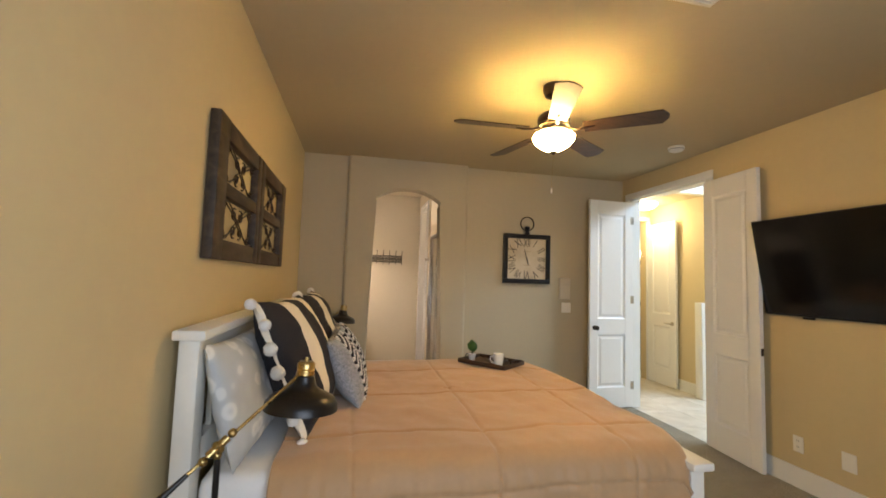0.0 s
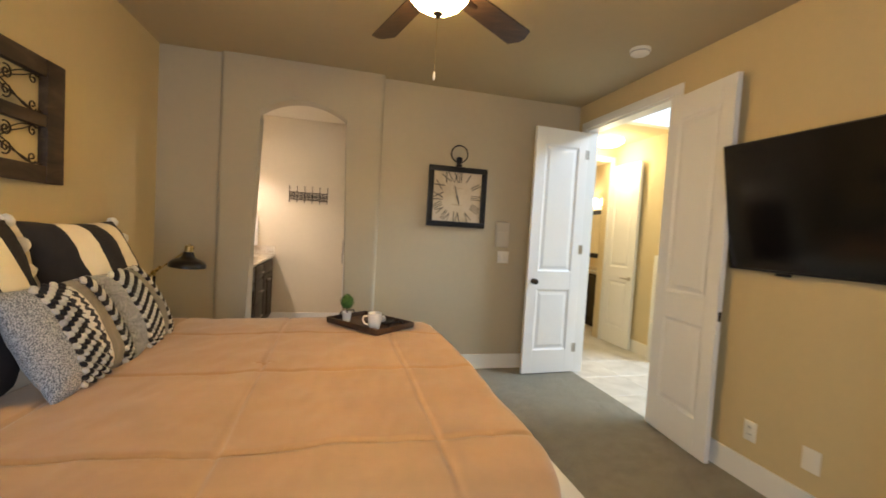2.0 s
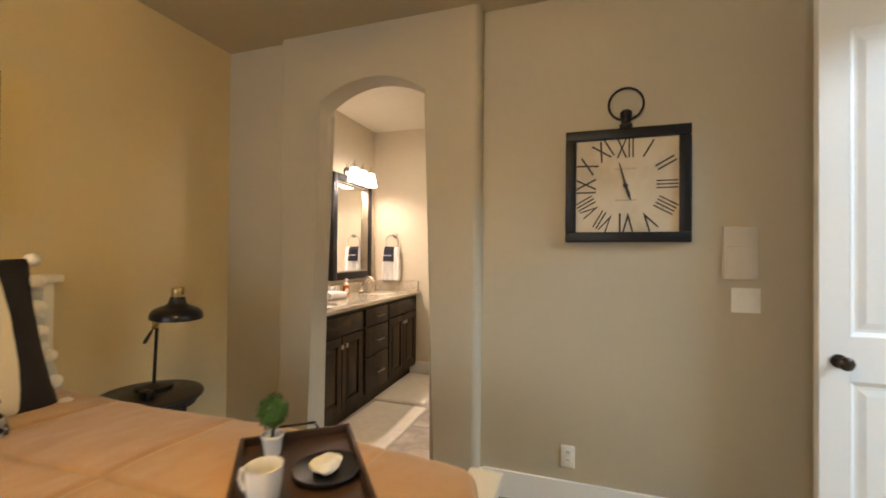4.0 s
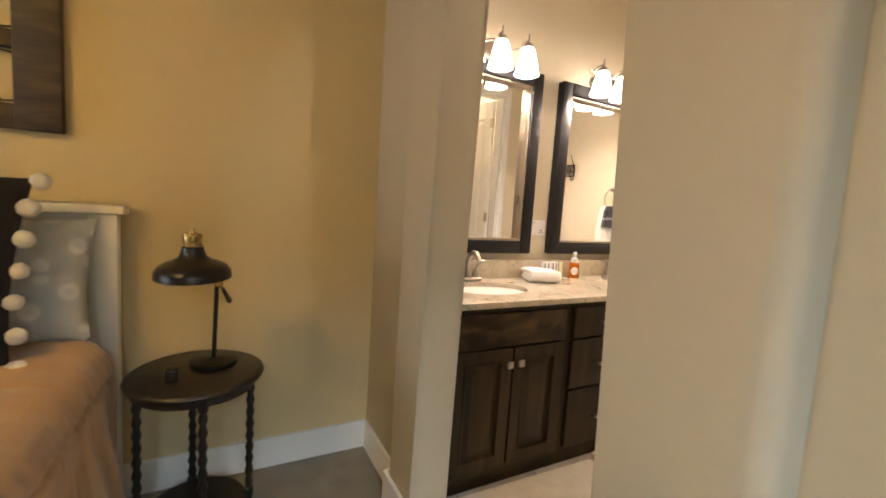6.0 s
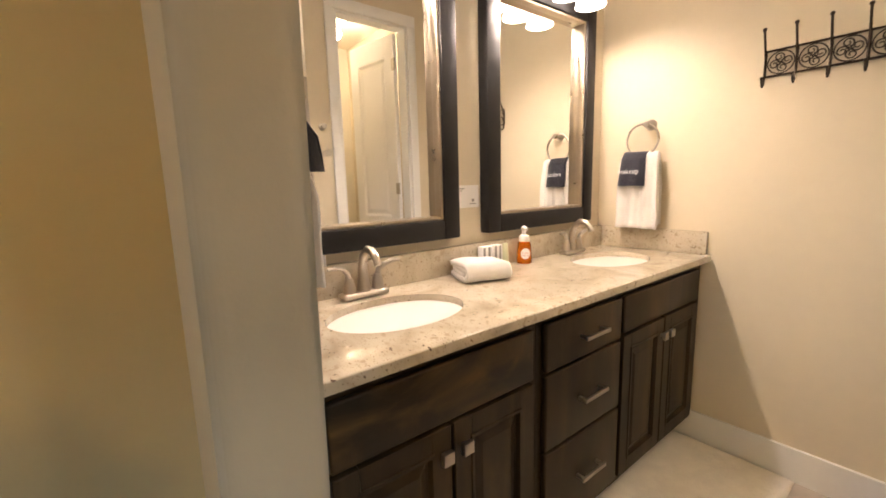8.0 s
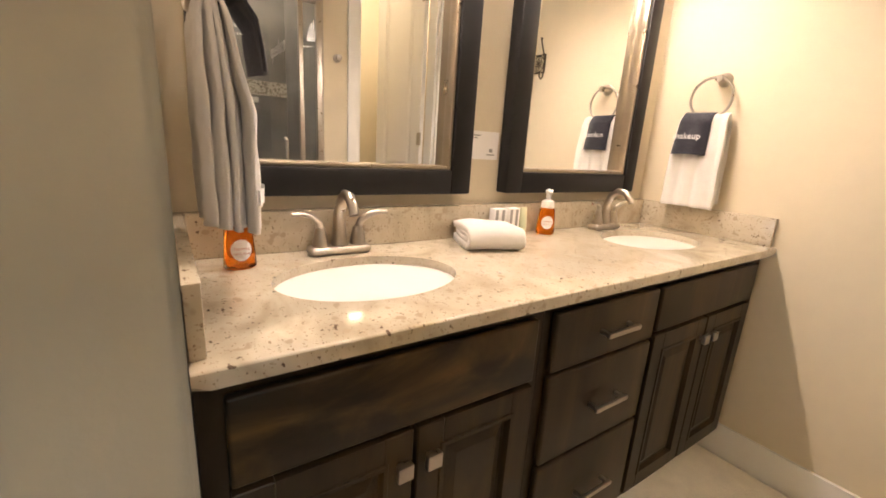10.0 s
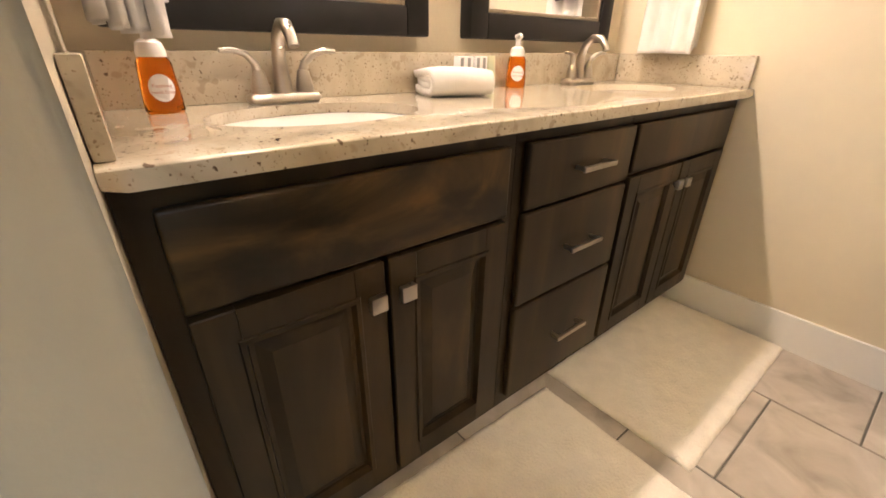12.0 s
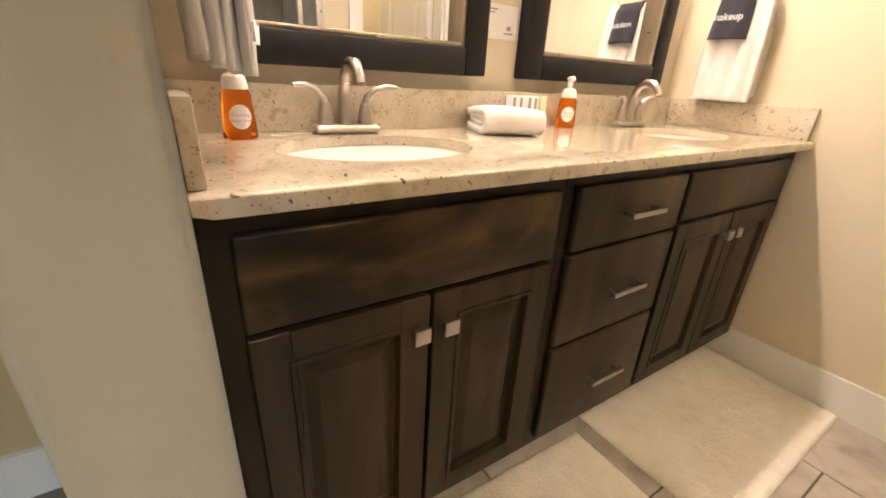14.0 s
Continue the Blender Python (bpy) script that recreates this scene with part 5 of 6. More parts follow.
def faucet(y):
    f = thing("faucet", "brushed nickel centerset faucet with two lever handles", "faucet", pose(0.168, y, 0.928), "bathroom faucets")
    b = box(-0.028, 0.028, -0.083, 0.083, 0, 0.022, 0.012, 4)
    part("base", b, NICKEL, f)
    pts = [(0.0, 0, 0.015), (-0.003, 0, 0.06), (-0.002, 0, 0.10), (0.012, 0, 0.138), (0.04, 0, 0.16), (0.072, 0, 0.158), (0.095, 0, 0.135), (0.102, 0, 0.118)]
    part("spout", tube(bmesh.new(), pts, [0.023, 0.0175, 0.015, 0.014, 0.0135, 0.013, 0.0125, 0.012], 18), NICKEL, f)
    for sg in (-1, 1):
        part("lever_base", lathe(bmesh.new(), [(0, 0.02), (0.021, 0.02), (0.020, 0.035), (0.015, 0.06), (0.012, 0.07), (0, 0.072)], 22, (0, sg * 0.051, 0)), NICKEL, f)
        lp = [(0, sg * 0.051, 0.06), (0.004, sg * 0.056, 0.085), (0.012, sg * 0.075, 0.103), (0.018, sg * 0.10, 0.111), (0.02, sg * 0.127, 0.110)]
        part("lever", tube(bmesh.new(), lp, [0.012, 0.010, 0.0085, 0.008, 0.006], 12, 0.7), NICKEL, f)
    return f


faucet(5.672)
faucet(6.82)


def mirror(y0, y1):
    m = thing("wall_mirror", "tall wall mirror in a wide black frame", "mirror", group="vanity mirrors")
    z0, z1, fw = 1.076, 2.12, 0.074
    for a in ((y0, y0 + fw, z0, z1), (y1 - fw, y1, z0, z1), (y0 + fw, y1 - fw, z0, z0 + fw), (y0 + fw, y1 - fw, z1 - fw, z1)):
        part("frame", box(BX0 + 0.001, BX0 + 0.056, *a, 0.006), DARKFRAME, m)
    i0, i1, k0, k1 = y0 + fw, y1 - fw, z0 + fw, z1 - fw
    lw = 0.012
    for a in ((i0, i0 + lw, k0, k1), (i1 - lw, i1, k0, k1), (i0 + lw, i1 - lw, k0, k0 + lw), (i0 + lw, i1 - lw, k1 - lw, k1)):
        part("inner_lip", box(BX0 + 0.001, BX0 + 0.046, *a, 0.004), BRASSY, m, "silvery bronze inner lip")
    part("mirror_glass", box(BX0 + 0.001, BX0 + 0.007, i0 + lw, i1 - lw, k0 + lw, k1 - lw), MIRROR, m, smooth=False)
    return m


BRASSY = mat("champagne_metal", (0.42, 0.36, 0.28), 0.3, 0.9, var=0.08, vscale=20)
mirror(5.362, 6.12)
mirror(6.277, 7.035)


def vanity_light(yc):
    v = thing("vanity_light", "brushed nickel wall light with three lit frosted shades", "wall light", pose(BX0, yc, 2.17), "vanity lights")
    bp = bmesh.new()
    lathe(bp, [(0, 0), (0.062, 0), (0.06, 0.012), (0.05, 0.02), (0.0, 0.022)], 36, sx=1.0, sy=2.1, rot=Matrix.Rotation(radians(90), 3, "Y"))
    part("back_plate", bp, NICKEL, v)
    part("bar", tube(bmesh.new(), [(0.075, -0.2 + 0.4 * i / 16, 0.028 + 0.018 * math.cos(i * math.pi / 4)) for i in range(17)], 0.007, 10), NICKEL, v)
    for dy in (-0.06, 0.06):
        part("stay", rod((0.015, dy, 0.0), (0.075, dy, 0.03), 0.006), NICKEL, v)
    for dy in (-0.172, 0.0, 0.172):
        ar = tube(bmesh.new(), [(0.075, dy, 0.03), (0.1, dy, 0.055), (0.14, dy, 0.06), (0.148, dy, 0.04)], 0.007, 10)
        lathe(ar, [(0, 0.05), (0.005, 0.055), (0.006, 0.09), (0.0, 0.095)], 10, (0.148, dy, 0))
        lathe(ar, [(0, 0.045), (0.02, 0.042), (0.028, 0.028), (0.03, 0.018), (0, 0.018)], 22, (0.148, dy, 0))
        part("holder", ar, NICKEL, v)
        pr = [(0.028, 0.018), (0.036, 0.005), (0.046, -0.03), (0.054, -0.07), (0.062, -0.105), (0.067, -0.118), (0.063, -0.117), (0.05, -0.07), (0.042, -0.03), (0.03, 0.003), (0.02, 0.012)]
        part("shade", lathe(bmesh.new(), pr, 30, (0.148, dy, 0)), SHADEGLASS, v, "lit frosted glass bell shade")
    return v


vanity_light(5.742)
vanity_light(6.658)

# ---- bathroom small things ----


def draped(w, front, back, seed, depth=0.03, gap=0.02, waves=3.0, amp=0.012, taper=0.0, n=28, shift=0.0):
    """A towel hung over a ring: local x across, -y to the room, z down from the fold."""
    bm = bmesh.new()
    total = front + back
    m = 56
    rows = []
    for j in range(m + 1):
        s = -back + total * j / m
        row = []
        for i in range(n + 1):
            u = 2 * i / n - 1
            d = abs(s)
            open_ = min(1.0, d / 0.16)
            x = u * w / 2 * (0.86 + 0.14 * open_ ** 0.7 + taper * d) + shift * max(0, s)
            side = -1 if s > 0 else 1
            fold = amp * math.sin(waves * math.pi * u + seed + (1.3 if s < 0 else 0)) * (0.3 + 0.5 * open_)
            y = side * (gap * min(1, d / 0.03)) + fold - (depth * (1 if s > 0 else 0.0)) * (0.4 + 0.6 * open_) * (1 - 0.35 * u * u)
            z = -d + 0.008 * (1 - min(1, d / 0.03)) + 0.006 * noise.noise(Vector((x * 9, s * 5, seed)))
            y += 0.004 * noise.noise(Vector((x * 22, s * 16, seed + 3)))
            row.append(bm.verts.new((x, y, z)))
        rows.append(row)
    for a, b in zip(rows, rows[1:]):
        for i in range(n):
            bm.faces.new((a[i], a[i + 1], b[i + 1], b[i]))
    return bm


def towel_set(m, word, seed, out=0.0, drop=0.16):
    """Ring, white hand towel and dark face cloth over it; local -y faces the room."""
    r = thing("towel_ring", "brushed nickel towel ring on the wall", "towel ring", m, "towel rings")
    rot = Matrix.Rotation(radians(90), 3, "X")
    part("mount", lathe(bmesh.new(), [(0, 0), (0.026, 0), (0.027, 0.006), (0.018, 0.012), (0.012, 0.02), (0.012, 0.045), (0.016, 0.052), (0.014, 0.06), (0, 0.062)], 26, rot=rot), NICKEL, r)
    part("ring", tube(bmesh.new(), [(0.078 * math.cos(a) - 0.02, -0.048, -0.072 + 0.078 * math.sin(a)) for a in (2 * math.pi * i / 40 for i in range(40))], 0.0055, 10, closed=True), NICKEL, r)
    low = m @ Matrix.Translation((-0.02, -0.048 - out * 0.4, -0.14))
    t = thing("hand_towel", "white terry hand towel hanging from the ring", "towel", low, "hand towels")
    tw = part("cloth", draped(0.20, 0.365, 0.345, seed, 0.022 + out, 0.012, 3.2, 0.011, 0.1), TERRY, t, angle=80)
    md = tw.modifiers.new("thick", "SOLIDIFY")
    md.thickness = 0.007
    for q in (0.25, 0.6):
        fold = part("inner_fold", draped(0.19, 0.35 + 0.01 * q, 0.03, seed + 3 * q, (0.022 + out) * q, 0.004, 3.2, 0.010, 0.1), TERRY, t, angle=80)
        fold.modifiers.new("thick", "SOLIDIFY").thickness = 0.008
    bd = draped(0.202, 0.345, 0.02, seed, 0.022 + out, 0.0135, 3.2, 0.011, 0.1)
    kill = [v for v in bd.verts if v.co.z > -0.285 or v.co.z < -0.32]
    bmesh.ops.delete(bd, geom=kill, context="VERTS")
    for v in bd.verts:
        v.co.y -= 0.0045
    part("woven_band", bd, SHEET, t, "smooth woven band")
    k = thing("face_cloth", "small black face cloth with white lettering over the towel", "face cloth", low @ Matrix.Translation((-0.022, -out, 0.006)), "face cloths")
    cl = part("cloth", draped(0.135, drop, drop - 0.01, seed + 2, 0.045, 0.024, 1.6, 0.004, 0.0), NAVY, k, angle=80)
    md = cl.modifiers.new("thick", "SOLIDIFY")
    md.thickness = 0.005
    writing(word, 0.034, LABELW, k, Matrix.Translation((-0.004, -0.0795, -0.56 * drop)) @ Matrix.Rotation(radians(90), 4, "X"))
    return t


towel_set(pose(0.355, HOOKY, 1.545), "makeup", 0.4)
towel_set(pose(0.345, BACKY, 1.56, 0, 0, 180), "makeup", 1.7, 0.035, 0.105)

hk = thing("hook_rack", "black iron rack of six hooks with scroll panel", "hook rack", pose(1.043, HOOKY, 1.722))
RW, RH = 0.243, 0.048
for z in (-RH, RH):
    part("rail", rod((-RW, -0.01, z), (RW, -0.01, z), 0.0042, seg=8), BRONZE, hk)
for i in range(6):
    x = -RW + 2 * RW * i / 5
    part("upright", rod((x, -0.01, -RH), (x, -0.01, RH), 0.0042, seg=8), BRONZE, hk)
for i in range(5):
    cx = -RW + 2 * RW * (i + 0.5) / 5
    sc = bmesh.new()
    for k in range(4):
        a0 = k * math.pi / 2 + 0.3
        c = Vector((cx + 0.021 * math.cos(a0), -0.01, 0.021 * math.sin(a0)))
        tube(sc, [c + Vector(((0.019 * (1 - 0.75 * j / 22)) * math.cos(a0 + 2.6 + j * 0.42), 0, (0.019 * (1 - 0.75 * j / 22)) * math.sin(a0 + 2.6 + j * 0.42))) for j in range(23)], 0.0024, 6)
    tube(sc, [(cx + 0.042 * math.cos(a), -0.01, 0.042 * math.sin(a)) for a in (2 * math.pi * j / 28 for j in range(28))], 0.0024, 6, closed=True)
    part("scroll", sc, BRONZE, hk)
for i in range(6):
    x = -RW + 2 * RW * i / 5
    h = tube(bmesh.new(), [(x, -0.055, 0.118), (x, -0.05, 0.10), (x, -0.032, 0.06), (x, -0.016, 0.02), (x, -0.014, -0.03), (x, -0.018, -0.075), (x, -0.032, -0.088), (x, -0.045, -0.078), (x, -0.048, -0.06)], 0.0042, 8)
    ball(h, (x, -0.055, 0.122), 0.0075, seg=10)
    ball(h, (x, -0.048, -0.057), 0.006, seg=10)
    part("hook", h, BRONZE, hk)


def soap_bottle(x, y, turn):
    s = thing("soap_dispenser", "orange foaming hand soap bottle with white pump", "soap bottle", pose(x, y, 0.9282, 0, 0, turn), "soap bottles")
    pr = [(0.0, 0.0), (0.030, 0.0), (0.034, 0.004), (0.033, 0.03), (0.030, 0.07), (0.029, 0.088), (0.024, 0.098), (0.0, 0.099)]
    part("bottle", lathe(bmesh.new(), pr, 36, sx=1.0, sy=0.72), SOAP, s, "clear bottle of orange soap")
    part("collar", lathe(bmesh.new(), [(0, 0.098), (0.024, 0.098), (0.025, 0.104), (0.021, 0.122), (0.012, 0.128), (0, 0.128)], 28), CLEARP, s)
    pm = lathe(bmesh.new(), [(0, 0.126), (0.009, 0.126), (0.009, 0.15), (0.013, 0.153), (0.013, 0.162), (0, 0.165)], 20)
    tube(pm, [(0, 0, 0.158), (0.0, -0.02, 0.16), (0.0, -0.042, 0.155)], [0.008, 0.0065, 0.005], 10)
    part("pump", pm, LABELW, s, "white pump")
    lb = bmesh.new()
    ang = [2 * math.pi * i / 36 for i in range(36)]
    vs = []
    for a in ang:
        u, z = 0.021 * math.cos(a), 0.046 + 0.024 * math.sin(a)
        r = 0.0325
        vs.append(lb.verts.new((u, -0.72 * math.sqrt(r * r - u * u) - 0.0024, z)))
    lb.faces.new(vs)
    part("label", lb, LABELW, s, "white oval label", smooth=False)
    for txt, z, sz in (("Foaming", 0.05, 0.0095), ("Hand Soap", 0.039, 0.0085)):
        writing(txt, sz, PRINT, s, Matrix.Translation((0, -0.0278, z)) @ Matrix.Rotation(radians(90), 4, "X"))
    return s


soap_bottle(0.215, 5.425, 92)
soap_bottle(0.165, 6.463, 55)


def folded_towel():
    """White towel folded over: an outer wrap round a doubled inner layer, open at the end."""
    bm = bmesh.new()
    outer = [(-0.075, 0.013)] + [(-0.075 + 0.135 * i / 12, 0.012) for i in range(1, 13)]
    outer += [(0.06 + 0.026 * math.sin(radians(q)), 0.038 - 0.026 * math.cos(radians(q))) for q in range(15, 166, 15)]
    outer += [(0.06 - 0.14 * i / 12, 0.064 - 0.006 * (i / 12) ** 2) for i in range(13)]
    inner = [(-0.07 + 0.115 * i / 10, 0.030 + 0.001 * math.sin(i)) for i in range(11)]
    inner += [(0.045 + 0.008 * math.sin(radians(q)), 0.038 - 0.008 * math.cos(radians(q))) for q in (45, 90, 135)]
    inner += [(0.045 - 0.112 * i / 10, 0.046) for i in range(11)]
    n = 24
    for path, ln in ((outer, 0.175), (inner, 0.165)):
        rows = []
        for i in range(n + 1):
            u = -ln / 2 + ln * i / n
            row = []
            for x, z in path:
                d = Vector((x * 14, u * 14, z * 25))
                sag = 0.006 * (2 * u / ln) ** 4 * (z / 0.06)
                row.append(bm.verts.new((x + 0.004 * noise.noise(d + Vector((3, 1, 0))), u * (1 - 0.05 * noise.noise(d + Vector((9, 4, 0)))), max(0.0105, z - sag + 0.005 * noise.noise(d * 0.8)))))
            rows.append(row)
        for a, b in zip(rows, rows[1:]):
            for k in range(len(path) - 1):
                bm.faces.new((a[k], a[k + 1], b[k + 1], b[k]))
    return bm


ft = thing("folded_towel", "white terry towel folded on the countertop", "towel", pose(0.235, 6.125, 0.9285, 0, 0, -20))
o = part("cloth", folded_towel(), TERRY, ft, angle=80)
md = o.modifiers.new("thick", "SOLIDIFY")
md.thickness, md.offset = 0.019, 0.0
for i, (y, w) in enumerate(((6.245, 0.055), (6.31, 0.05))):
    b = thing("soap_box", "small white boxed soap with grey stripes", "toiletry", pose(0.142, y, 0.9282), "boxed toiletries")
    part("carton", box(-0.014, 0.014, -w / 2, w / 2, 0, 0.098, 0.002), LABELW, b)
    for k in (-0.3, 0.22):
        part("stripe", box(0.0141, 0.0147, k * w - 0.006, k * w + 0.006, 0.004, 0.094), GREYPRINT, b, "grey printed stripe")
lt = thing("lotion_tube", "pale green lotion tube standing on its cap", "toiletry", pose(0.146, 6.362, 0.9282))
part("cap", lathe(bmesh.new(), [(0, 0), (0.014, 0), (0.014, 0.016), (0, 0.016)], 20), LABELW, lt)
tb = lathe(bmesh.new(), [(0, 0.016), (0.0155, 0.016), (0.016, 0.03), (0.0165, 0.09), (0.0165, 0.1), (0, 0.1)], 24)
for v in tb.verts:
    v.co.x *= 1 - max(0, (v.co.z - 0.03)) / 0.078
part("tube", tb, PALEGREEN, lt)
cd = thing("notice_card", "small white printed card on the wall between mirrors", "card", pose(BX0, 6.198, 1.232))
part("sheet", box(0.0, 0.0035, -0.07, 0.07, -0.046, 0.046), LABELW, cd)
for a in ((-0.06, -0.01, 0.03, 0.034), (-0.06, -0.022, 0.022, 0.025), (0.02, 0.055, -0.032, -0.028), (0.03, 0.045, -0.022, -0.01)):
    part("print", box(0.0035, 0.0042, *a), GREYPRINT, cd)


def bath_mat(label, x0, x1, y0, y1, turn):
    m = thing("bath_mat", label, "bath mat", pose((x0 + x1) / 2, (y0 + y1) / 2, 0.001, 0, 0, turn), "bath mats")
    w, h = (x1 - x0) / 2, (y1 - y0) / 2
    bm = bmesh.new()
    nx, ny = 46, 76
    g = []
    for j in range(ny + 1):
        row = []
        for i in range(nx + 1):
            u, v = 2 * i / nx - 1, 2 * j / ny - 1
            e = min(1.0, (1 - abs(u)) * w / 0.012) * min(1.0, (1 - abs(v)) * h / 0.012)
            p = Vector((u * w, v * h, 0))
            z = 0.004 + 0.012 * math.sqrt(e) + 0.0035 * e * noise.noise(p * 55) + 0.002 * noise.noise(p * 9)
            p += Vector((0.003 * noise.noise(p * 30), 0.003 * noise.noise(p * 30 + Vector((5, 5, 5))), 0)) * (1 if max(abs(u), abs(v)) > 0.98 else 0)
            row.append(bm.verts.new((p.x, p.y, z)))
        g.append(row)
    for a, b in zip(g, g[1:]):
        for i in range(nx):
            bm.faces.new((a[i], a[i + 1], b[i + 1], b[i]))
    ex = bmesh.ops.extrude_edge_only(bm, edges=[e for e in bm.edges if e.is_boundary])
    for v in ex["geom"]:
        if isinstance(v, bmesh.types.BMVert):
            v.co.z = 0.0
    part("rug", bm, MAT, m, angle=80)
    return m


bath_mat("cream cotton bath mat on the tiles beside the drawers", 0.545, 1.037, 6.335, 7.165, 0.5)
bath_mat("cream cotton bath mat on the tiles before the sink", 0.585, 1.10, 5.42, 6.265, -1.0)

# small room, hall and second bathroom
sl = thing("recessed_light", "small lit recessed ceiling light over the shower", "ceiling light", pose(2.2, 5.68, H))
part("trim_ring", lathe(bmesh.new(), [(0.055, -0.001), (0.085, -0.001), (0.085, -0.006), (0.058, -0.012), (0.055, -0.010)], 32), TRIM, sl)
part("lens", lathe(bmesh.new(), [(0, -0.004), (0.055, -0.004), (0.05, -0.008), (0, -0.010)], 32), DOMEGLASS, sl, "lit frosted lens")
cl = thing("dome_light", "small lit ceiling dome light", "ceiling light", pose(2.35, 6.72, H))
part("dome", lathe(bmesh.new(), [(0.1, -0.012), (0.095, -0.05), (0.06, -0.08), (0, -0.09)], 30), DOMEGLASS, cl)
part("rim", lathe(bmesh.new(), [(0, 0), (0.108, 0), (0.108, -0.014), (0, -0.014)], 30), NICKEL, cl)
hl = thing("ceiling_light", "lit frosted flush ceiling light in the hall", "ceiling light", pose(4.72, 5.95, 2.66))
part("glass", lathe(bmesh.new(), [(0.178, -0.014), (0.172, -0.055), (0.12, -0.09), (0.06, -0.105), (0, -0.108)], 40), DOMEGLASS, hl, "lit frosted glass")
part("pan", lathe(bmesh.new(), [(0, 0), (0.165, 0), (0.165, -0.012), (0.15, -0.016), (0, -0.016)], 40), TRIM, hl)
v2 = thing("vanity_cabinet", "dark wood vanity in the second bathroom", "bathroom cabinet")
part("body", box(5.34, 5.898, 6.7, 8.3, 0.1, 0.84, 0.004), ESPRESSO, v2)
part("toe_kick", box(5.40, 5.898, 6.7, 8.3, 0, 0.099), ESPRESSO, v2)
for i in range(4):
    y = 6.72 + 0.39 * i
    part("cabinet_door", box(5.322, 5.34, y, y + 0.37, 0.16, 0.80, 0.006), ESPRESSO, v2)
part("top", box(5.31, 5.898, 6.68, 8.32, 0.841, 0.88, 0.005), GRANITE, v2, "pale granite top")
m2 = thing("wall_mirror", "black framed mirror in the second bathroom", "mirror")
for a in ((7.2, 7.28, 1.05, 1.9), (8.1, 8.18, 1.05, 1.9), (7.28, 8.1, 1.05, 1.13), (7.28, 8.1, 1.82, 1.9)):
    part("frame", box(5.87, 5.899, *a, 0.004), DARKFRAME, m2)
part("mirror_glass", box(5.885, 5.899, 7.28, 8.1, 1.13, 1.82), MIRROR, m2, smooth=False)
l2 = thing("vanity_light", "lit bar of frosted shades in the second bathroom", "wall light")
part("bar", box(5.86, 5.899, 7.35, 8.05, 2.05, 2.11, 0.004), NICKEL, l2)
for i in range(3):
    part("shade", lathe(bmesh.new(), [(0.03, 2.09), (0.05, 2.05), (0.07, 1.97), (0.066, 1.97), (0.045, 2.05), (0.02, 2.085)], 24, (5.79, 7.47 + 0.23 * i, 0)), DOMEGLASS, l2, "lit frosted shade")

# ---- floor tiles ----


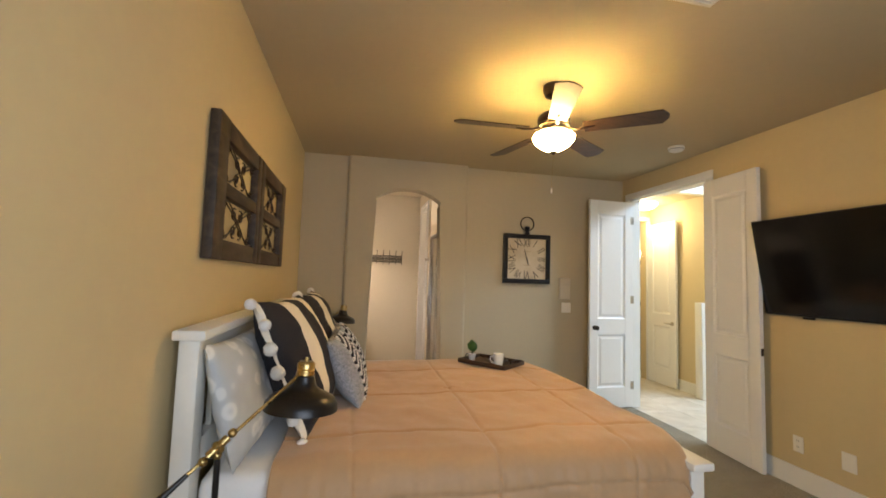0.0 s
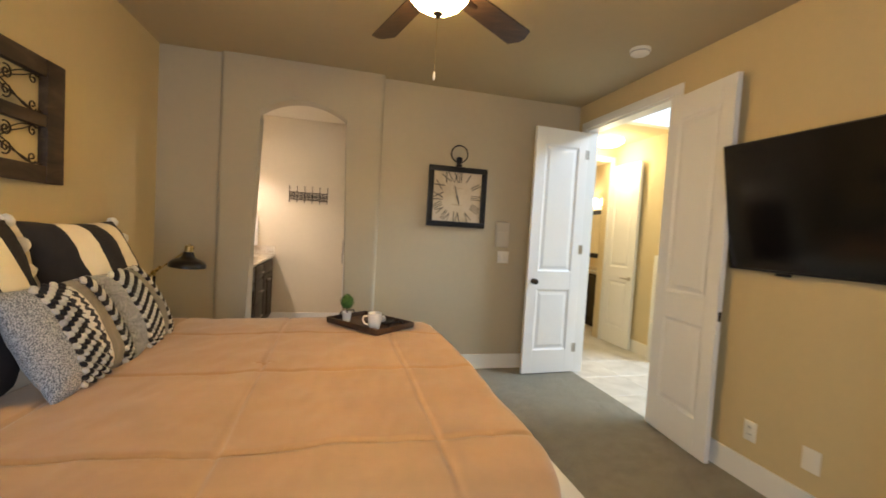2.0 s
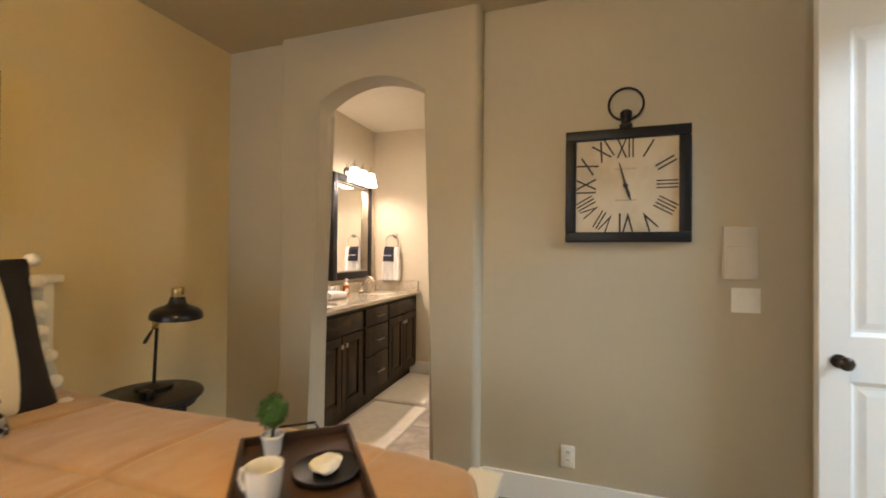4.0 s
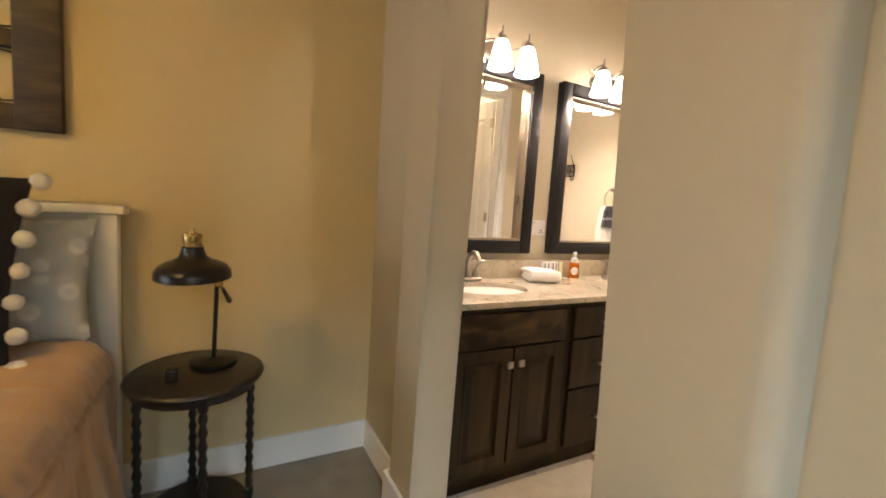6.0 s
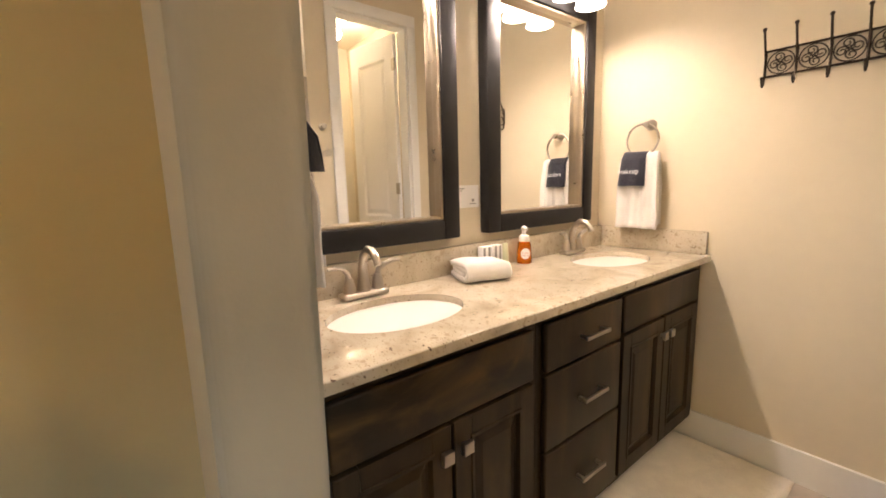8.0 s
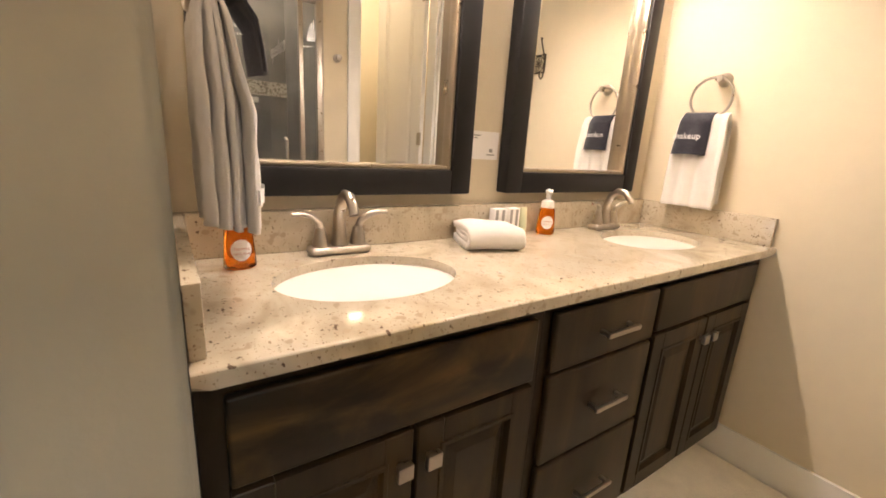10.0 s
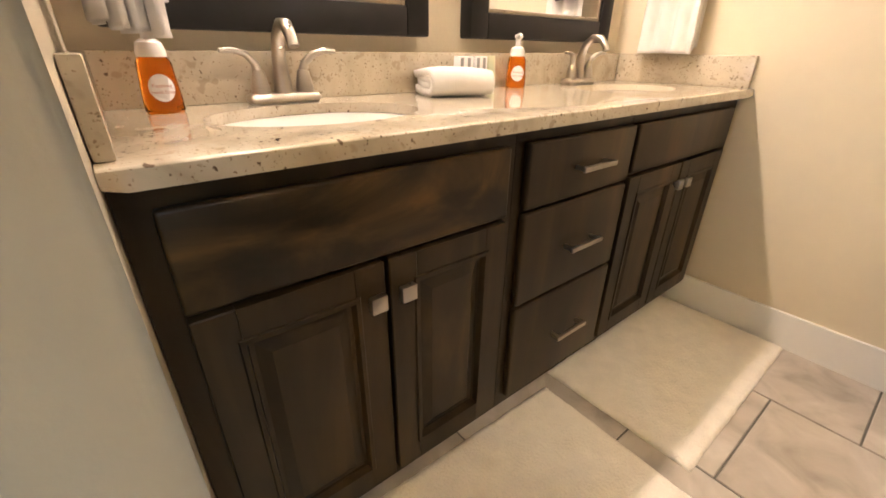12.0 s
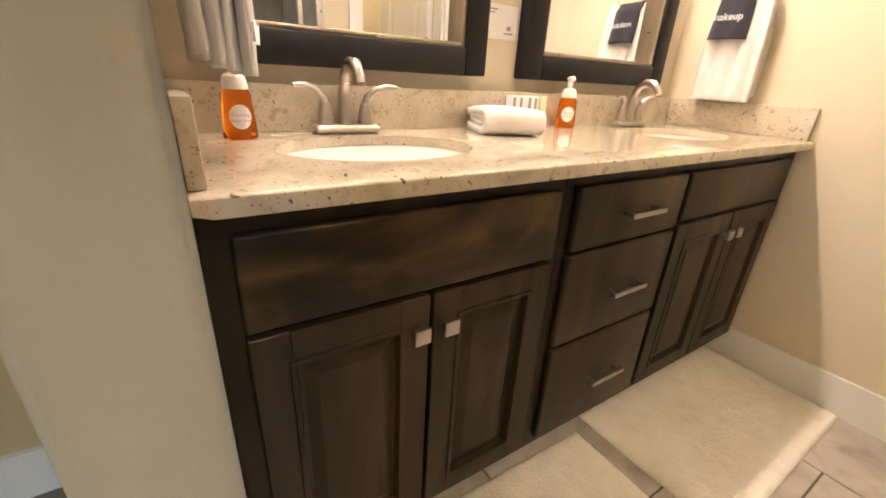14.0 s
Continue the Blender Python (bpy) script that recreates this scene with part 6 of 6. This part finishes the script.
def tile_field(parent, x0, x1, y0, y1, size, ox, oy, shift, material, gap=0.006, z=0.0):
    """Lay tiles in running bond, cut to the room's edges; whole tiles share one mesh."""
    cache = {}
    r0 = math.floor((y0 - oy) / size)
    r1 = math.ceil((y1 - oy) / size)
    for r in range(r0, r1):
        ya, yb = max(y0, oy + r * size), min(y1, oy + (r + 1) * size)
        off = ox + (shift if r % 2 else 0)
        c0, c1 = math.floor((x0 - off) / size), math.ceil((x1 - off) / size)
        for c in range(c0, c1):
            xa, xb = max(x0, off + c * size), min(x1, off + (c + 1) * size)
            if xb - xa < 0.02 or yb - ya < 0.02:
                continue
            w, h = round(xb - xa, 3), round(yb - ya, 3)
            if (w, h) not in cache:
                bm = box(-w / 2 + gap / 2, w / 2 - gap / 2, -h / 2 + gap / 2, h / 2 - gap / 2, -0.008, 0.0, 0.002, 1)
                bmesh.ops.recalc_face_normals(bm, faces=bm.faces)
                me = bpy.data.meshes.new("tile")
                bm.to_mesh(me)
                bm.free()
                me.materials.append(material)
                cache[(w, h)] = me
            t = new("tile", cache[(w, h)])
            t.parent = parent
            t.location = ((xa + xb) / 2, (ya + yb) / 2, z)


def random_tile(m, amount):
    """Shade and shift each tile by its own random number."""
    nt = m.node_tree
    b = nt.nodes["Principled BSDF"]
    info = nt.nodes.new("ShaderNodeObjectInfo")
    mp = [n for n in nt.nodes if n.type == "MAPPING"][0]
    sc = nt.nodes.new("ShaderNodeVectorMath")
    sc.operation = "SCALE"
    sc.inputs[0].default_value = (37, 19, 11)
    nt.links.new(info.outputs["Random"], sc.inputs["Scale"])
    nt.links.new(sc.outputs[0], mp.inputs["Location"])
    old = b.inputs["Base Color"].links[0].from_socket
    mr = nt.nodes.new("ShaderNodeMapRange")
    mr.inputs["To Min"].default_value, mr.inputs["To Max"].default_value = 1 - amount, 1 + amount
    nt.links.new(info.outputs["Random"], mr.inputs["Value"])
    x = nt.nodes.new("ShaderNodeMix")
    x.data_type, x.blend_type = "RGBA", "MULTIPLY"
    x.inputs["Factor"].default_value = 1
    nt.links.new(old, x.inputs["A"])
    nt.links.new(mr.outputs[0], x.inputs["B"])
    nt.links.new(x.outputs["Result"], b.inputs["Base Color"])


random_tile(TILE, 0.08)
random_tile(HALLTILE, 0.04)
fb = structure(part("floor_bath", box(-0.02, 3.2, 5.235, 7.31, -0.1, -0.004), GROUT), "grey-beige square floor tiles in running bond, dark grout", "tile floor")
tile_field(fb, BX0, 1.64, 5.235, HOOKY, 0.457, 1.09, 6.372, 0.225, TILE)
tile_field(fb, 1.64, 3.1, 6.2, HOOKY, 0.457, 1.09, 6.372, 0.225, TILE)
fh = structure(part("floor_hall", box(3.86, 8.1, -1.6, 8.7, -0.1, -0.004), HALLGROUT), "pale polished square floor tiles in the hall", "tile floor")
tile_field(fh, 3.86, 5.9, 2.6, 8.6, 0.457, 3.86, 2.6, 0.0, HALLTILE, 0.004)
